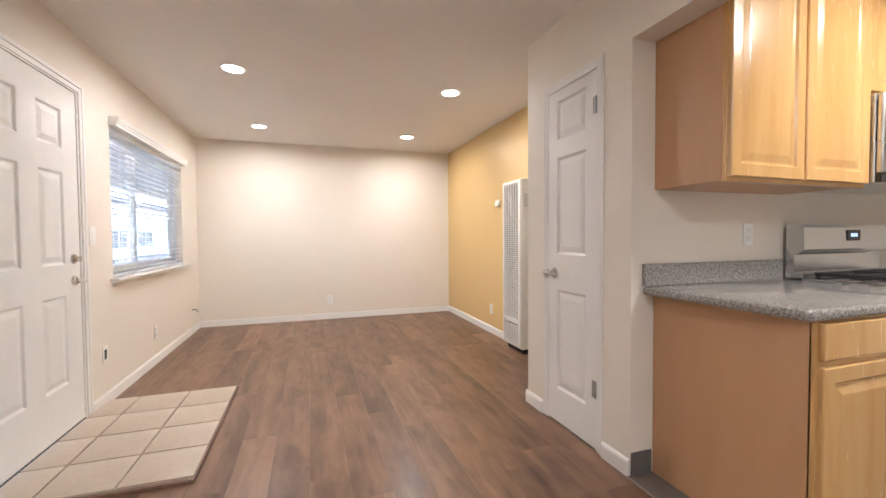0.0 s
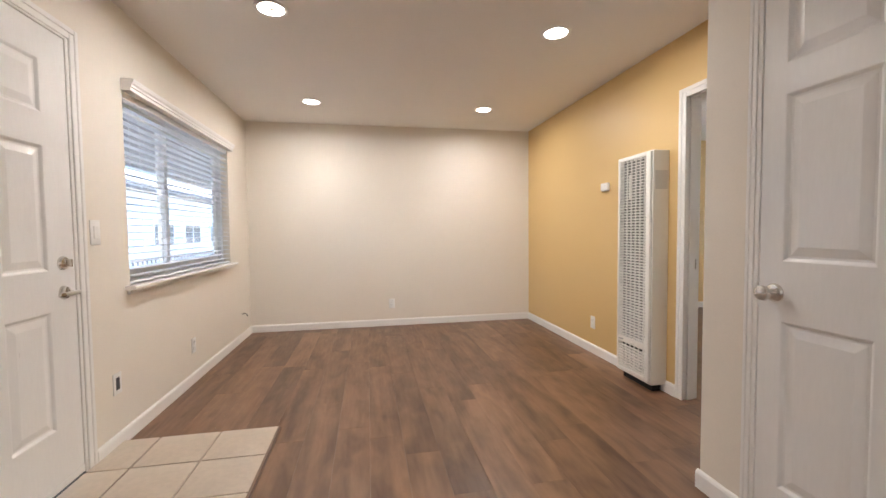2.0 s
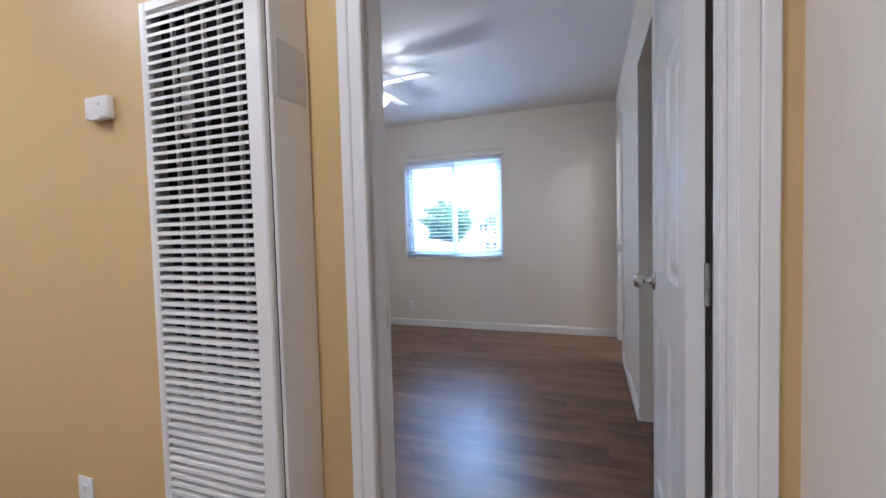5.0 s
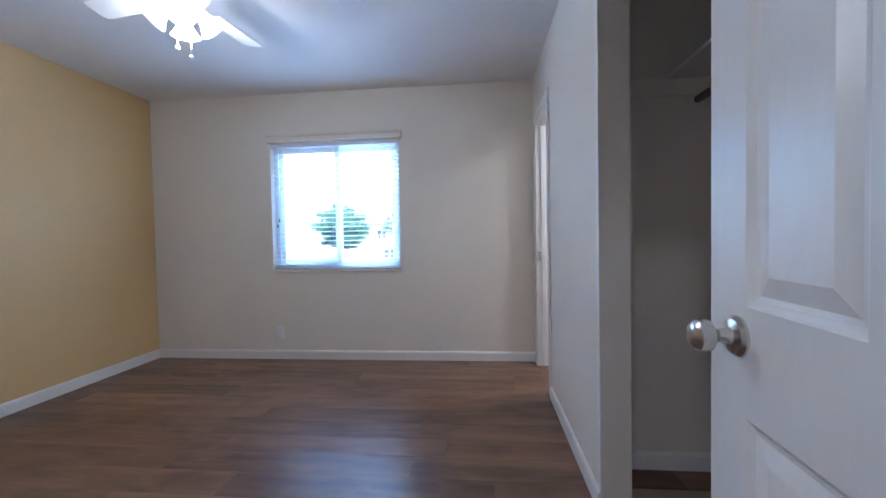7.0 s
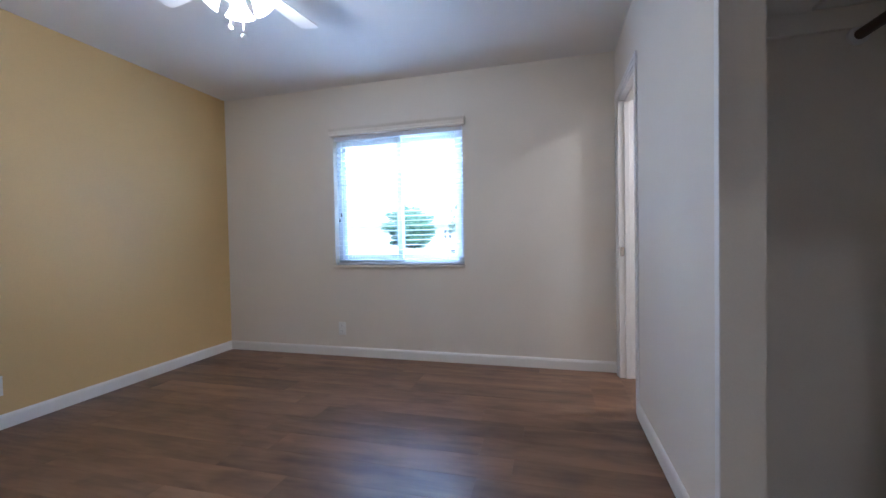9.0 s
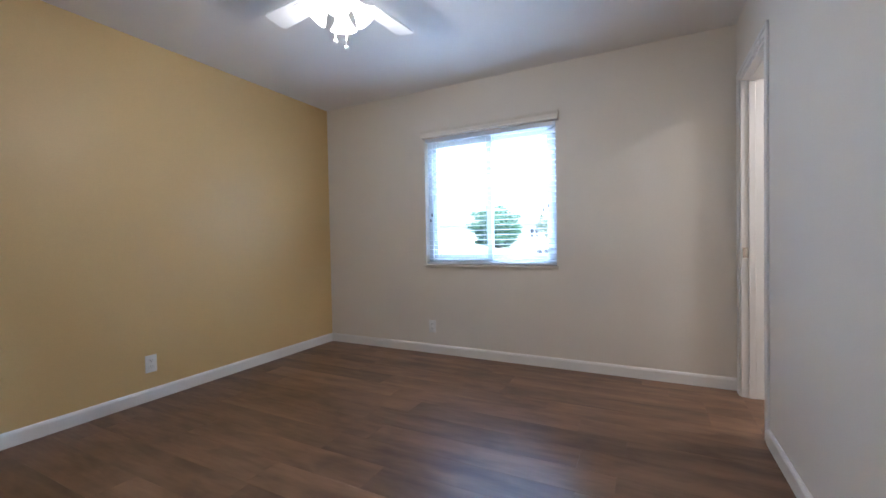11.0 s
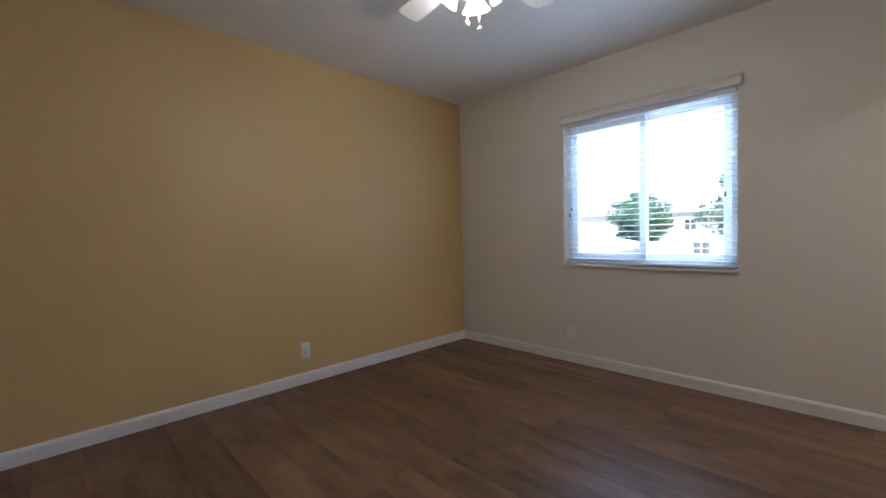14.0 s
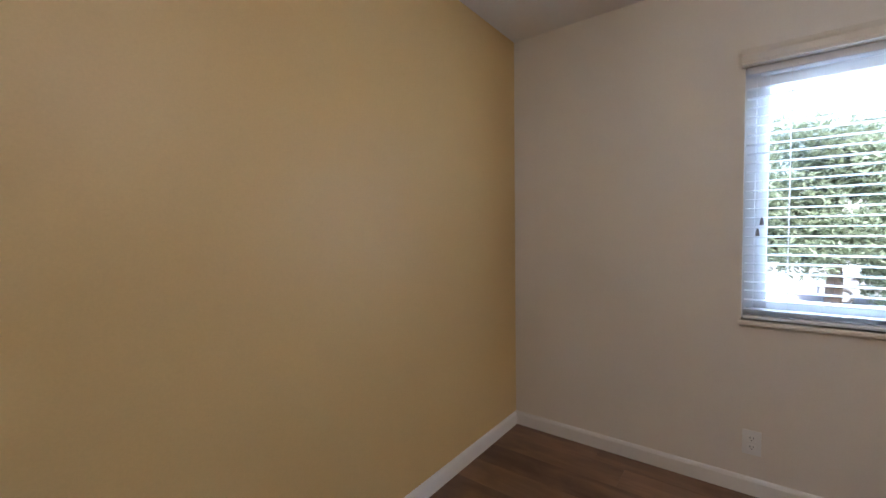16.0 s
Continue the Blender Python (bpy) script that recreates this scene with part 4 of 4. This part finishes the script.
def house(name, label, x0, x1, y0, y1, h, face, wins, roof_mat=ROOF):
    """A plain stuccoed house: walls, hipped roof with eaves, windows on the face towards +x or -x."""
    root = tagged(new(name), label, "house")
    box("wall", x0, x1, y0, y1, GZ, h, STUCCO, 0, root)
    bm = bmesh.new()
    e = 0.5
    lo = [bm.verts.new(v) for v in ((x0 - e, y0 - e, h), (x1 + e, y0 - e, h), (x1 + e, y1 + e, h), (x0 - e, y1 + e, h))]
    up = [bm.verts.new((v.co.x, v.co.y, h + 0.16)) for v in lo]
    xm = (x0 + x1) / 2
    q = (x1 - x0) / 2
    top = [bm.verts.new((xm, y0 + q, h + 0.16 + q * 0.32)), bm.verts.new((xm, y1 - q, h + 0.16 + q * 0.32))]
    bm.faces.new(lo)
    for i in range(4):
        bm.faces.new((lo[i], lo[(i + 1) % 4], up[(i + 1) % 4], up[i]))
    bm.faces.new((up[0], up[1], top[0])), bm.faces.new((up[2], up[3], top[1]))
    bm.faces.new((up[1], up[2], top[1], top[0])), bm.faces.new((up[3], up[0], top[0], top[1]))
    finish("roof", bm, roof_mat, parent=root)
    X = x1 if face > 0 else x0
    for (a, b, z0, z1) in wins:
        bm = bmesh.new()
        u0, u1 = sorted((X, X + face * 0.05))
        for s in ((a - 0.06, a, z0 - 0.06, z1 + 0.06), (b, b + 0.06, z0 - 0.06, z1 + 0.06), (a, b, z0 - 0.06, z0), (a, b, z1, z1 + 0.06), ((a + b) / 2 - 0.025, (a + b) / 2 + 0.025, z0, z1)):
            add_box(bm, u0, u1, *s)
        wf = finish("window", bm, VINYL, parent=root)
        box("pane", *sorted((X + face * 0.004, X + face * 0.02)), a, b, z0, z1, CURTAIN, 0, wf)
    return root


house("apartment_house", "long white stucco apartment house with a low roof", -16.0, -8.0, -6.0, 34.0, 2.75, 1,
      [(y, y + 1.5, 0.72, 1.5) for y in (1.0, 5.5, 12.0)] + [(17.7, 19.3, 0.75, 1.55), (20.3, 22.0, 0.75, 1.55), (23.2, 25.2, 0.75, 1.55)])
house("neighbour_house", "white stucco house across the street", 34.0, 44.0, 9.0, 20.0, 2.3, -1,
      [(10.5, 11.2, 1.1, 1.8), (9.7, 10.7, -0.6, 0.3)])
house("carport_house", "low white building with a pale flat-pitched roof", 19.0, 23.0, 10.2, 24.0, 0.3, -1, [])


def tree(name, label, x, y, z0, trunk_h, trunk_r, rx, ry, rz, cz, leaves, mat, seed, size=0.16):
    """Tapered trunk, limbs, and a crown of many small leaf clumps with gaps."""
    rng = random.Random(seed)
    root = tagged(new(name), label, "tree")
    root.location = (x, y, z0)
    bm = bmesh.new()

    def limb(a, b, r0, r1, n=7):
        a, b = Vector(a), Vector(b)
        m = (b - a).to_track_quat('Z', 'Y').to_matrix()
        rings = []
        for k in range(4):
            f = k / 3
            c = a.lerp(b, f) + Vector((math.sin(f * 3) * 0.05, math.cos(f * 4) * 0.05, 0)) * (0 < k < 3)
            r = r0 + (r1 - r0) * f
            rings.append([bm.verts.new(c + m @ Vector((r * math.cos(2 * math.pi * i / n), r * math.sin(2 * math.pi * i / n), 0))) for i in range(n)])
        for p, q in zip(rings, rings[1:]):
            for i in range(n):
                bm.faces.new((p[i], p[(i + 1) % n], q[(i + 1) % n], q[i]))
    limb((0, 0, -0.05), (0.1, 0.05, trunk_h), trunk_r, trunk_r * 0.7)
    for k in range(7):
        an = k * 0.9 + rng.uniform(-0.3, 0.3)
        limb((0.1, 0.05, trunk_h * rng.uniform(0.7, 1.0)), (rx * 0.7 * math.cos(an), ry * 0.7 * math.sin(an), cz + rz * rng.uniform(-0.3, 0.5)), trunk_r * 0.5, 0.02)
    finish("trunk", bm, BARK, parent=root, smooth=True)
    clumps = []
    for k in range(60):
        u = Vector((rng.gauss(0, 1), rng.gauss(0, 1), rng.gauss(0, 1))).normalized() * rng.uniform(0.55, 0.95)
        clumps.append((Vector((u.x * rx, u.y * ry, cz + u.z * rz)), rng.uniform(0.16, 0.32) * (rx + rz) / 2))
    verts, faces = [], []
    for k in range(leaves):
        c, r = clumps[rng.randrange(len(clumps))]
        p = c + Vector((rng.gauss(0, 1), rng.gauss(0, 1), rng.gauss(0, 0.7))).normalized() * r * rng.random() ** 0.4
        s = size * rng.uniform(0.6, 1.3)
        e = Euler((rng.uniform(-1, 1), rng.uniform(-1, 1), rng.uniform(0, 6.28))).to_matrix()
        i = len(verts)
        for q in ((-s, 0, 0), (-s * 0.2, -s * 0.42, 0.02), (s, 0, -0.05 * s), (-s * 0.2, s * 0.42, 0.02)):
            verts.append(p + e @ Vector(q))
        faces.append((i, i + 1, i + 2, i + 3))
    me = bpy.data.meshes.new("leaves")
    me.from_pydata(verts, [], faces)
    me.materials.append(mat)
    ob = new("leaves", me)
    ob.parent = root
    tagged(ob, kind="stuff")
    return root


tree("street_tree", "broad bushy pale green street tree", 20.0, 2.7, GZ, 2.4, 0.24, 3.0, 4.0, 2.65, 3.7, 50000, LEAF2, 3, 0.105)
tree("garden_tree", "rounded green garden tree behind a low roof", 30.0, 12.7, GZ, 2.2, 0.18, 1.9, 1.7, 1.7, 3.75, 14000, LEAF, 8, 0.11)


def parked_car(x, y):
    root = tagged(new("parked_car"), "grey car parked along the street", "car")
    root.location = (x, y, GZ)
    bm = bmesh.new()
    side = [(-2.1, 0.25), (-2.15, 0.7), (-1.95, 0.88), (-1.1, 0.95), (-0.6, 1.38), (0.7, 1.42), (1.45, 1.0), (2.1, 0.92), (2.15, 0.3)]
    ends = [[bm.verts.new((sx, v, z)) for v, z in side] for sx in (-0.85, 0.85)]
    for i in range(len(side)):
        j = (i + 1) % len(side)
        bm.faces.new((ends[0][i], ends[0][j], ends[1][j], ends[1][i]))
    bm.faces.new(ends[0]), bm.faces.new(ends[1])
    bmesh.ops.bevel(bm, geom=list(bm.edges), offset=0.06, segments=2, affect='EDGES')
    finish("body", bm, CARP, parent=root, smooth=True)
    bm = bmesh.new()
    for s in (-0.862, 0.862):
        vs = [bm.verts.new((s, v, z)) for v, z in ((-0.95, 0.97), (-0.5, 1.31), (0.62, 1.34), (1.2, 1.0))]
        bm.faces.new(vs)
    finish("side_glass", bm, BLACKG, parent=root)
    for yy in (-1.35, 1.35):
        for s in (-0.88, 0.70):
            wh = lathe("wheel", [(0, 0), (0.30, 0), (0.32, 0.03), (0.32, 0.15), (0.30, 0.18), (0, 0.18)], pose(s, yy, 0.32, 0, 90, 0), TYRE, 24, root)
            lathe("rim", [(0, -0.004), (0.19, -0.004), (0.19, 0.184), (0, 0.184)], pose(s, yy, 0.32, 0, 90, 0), STEEL, 18, wh)
    return root


parked_car(27.5, 6.0)
ob = copy_thing(bpy.data.objects["parked_car"], pose(26.5, 0.4, GZ))

# ---------- entry tiles ----------
PAD = (2.005, 3.258)               # south and north end of the tiled entry
root = structure(box("entry_pad", WX + 0.001, -0.625, *PAD, -0.009, 0.012, GROUT))
cache = {}
xs = [-0.915 - 0.314 * k for k in range(3)]
rows = [PAD[0] + 0.010 + 0.311 * k for k in range(4)]
for x in xs:
    x1 = x + 0.304
    x0 = max(x, WX + 0.004)
    if x1 - x0 < 0.03:
        continue
    for y in rows:
        key = round(x1 - x0, 3)
        if key not in cache:
            bm = bmesh.new()
            add_box(bm, 0, key, 0, 0.301, 0, 0.010, 0.003, 0, 2)
            ob = finish("tile", bm, TILE, smooth=True)
            cache[key] = ob.data
        else:
            ob = new("tile", cache[key])
        ob.parent = root
        ob.location = (x0, y, 0.0122 + random.uniform(-0.0006, 0.0006))
bm = bmesh.new()
add_box(bm, -0.624, -0.598, PAD[0] - 0.027, PAD[1], -0.009, 0.020, 0.007, 0, 2)
structure(finish("tile_edge_strip_east", bm, EDGEW, smooth=True))
bm = bmesh.new()
add_box(bm, WX + 0.001, -0.6245, PAD[0] - 0.027, PAD[0] - 0.001, -0.009, 0.020, 0.007, 0, 2)
structure(finish("tile_edge_strip_south", bm, EDGEW, smooth=True))

# ---------- floor planks ----------
rng = random.Random(11)
PW, PL = 0.1815, 1.22
floor = bpy.data.objects["floor"]
meshes = {}


def plank(x0, x1, y0, y1):
    a, b = round(x1 - x0, 3), round(y1 - y0, 3)
    if a < 0.01 or b < 0.01:
        return
    if (a, b) not in meshes:
        bm = bmesh.new()
        g = 0.0006
        lo = [bm.verts.new(v) for v in ((0, 0, -0.008), (a, 0, -0.008), (a, b, -0.008), (0, b, -0.008))]
        m1 = [bm.verts.new((v.co.x, v.co.y, -0.0006)) for v in lo]
        up = [bm.verts.new(v) for v in ((g, g, 0), (a - g, g, 0), (a - g, b - g, 0), (g, b - g, 0))]
        for p, q in ((lo, m1), (m1, up)):
            for i in range(4):
                bm.faces.new((p[i], p[(i + 1) % 4], q[(i + 1) % 4], q[i]))
        bm.faces.new(up)
        me = bpy.data.meshes.new("plank")
        bm.to_mesh(me)
        bm.free()
        me.materials.append(PLANK)
        meshes[(a, b)] = me
    ob = new("plank", meshes[(a, b)])
    ob.parent = floor
    ob.location = (x0, y0, 0)


col0 = BX - 16 * PW
for k in range(40):
    x0, x1 = col0 + k * PW, col0 + (k + 1) * PW
    shift = rng.uniform(0, PL)
    spans = []
    if x1 <= BX + 0.001:
        spans.append((max(x0, WX), x1, SY, NY))
    elif x0 < EX:
        spans.append((x0, min(x1, EX), BY, NY))
    if x1 > EX and x0 < RX:
        spans.append((max(x0, EX), min(x1, RX), BD[0] + 0.018, BD[1] - 0.018))
    if x1 > RX and x0 < RE:
        spans.append((max(x0, RX), min(x1, RE), RS, RN))
        if x0 < CL[1]:
            spans.append((max(x0, RX + 0.1), min(x1, CL[1]), 1.72, RS))
        elif x0 < 4.06:
            spans.append((x0, min(x1, 4.06), 1.72, RS - 0.118))
    for a, b, c, e in spans:
        y = SY - shift
        while y < e:
            if y + PL > c:
                plank(a, b, max(y, c), min(y + PL, e))
            y += PL
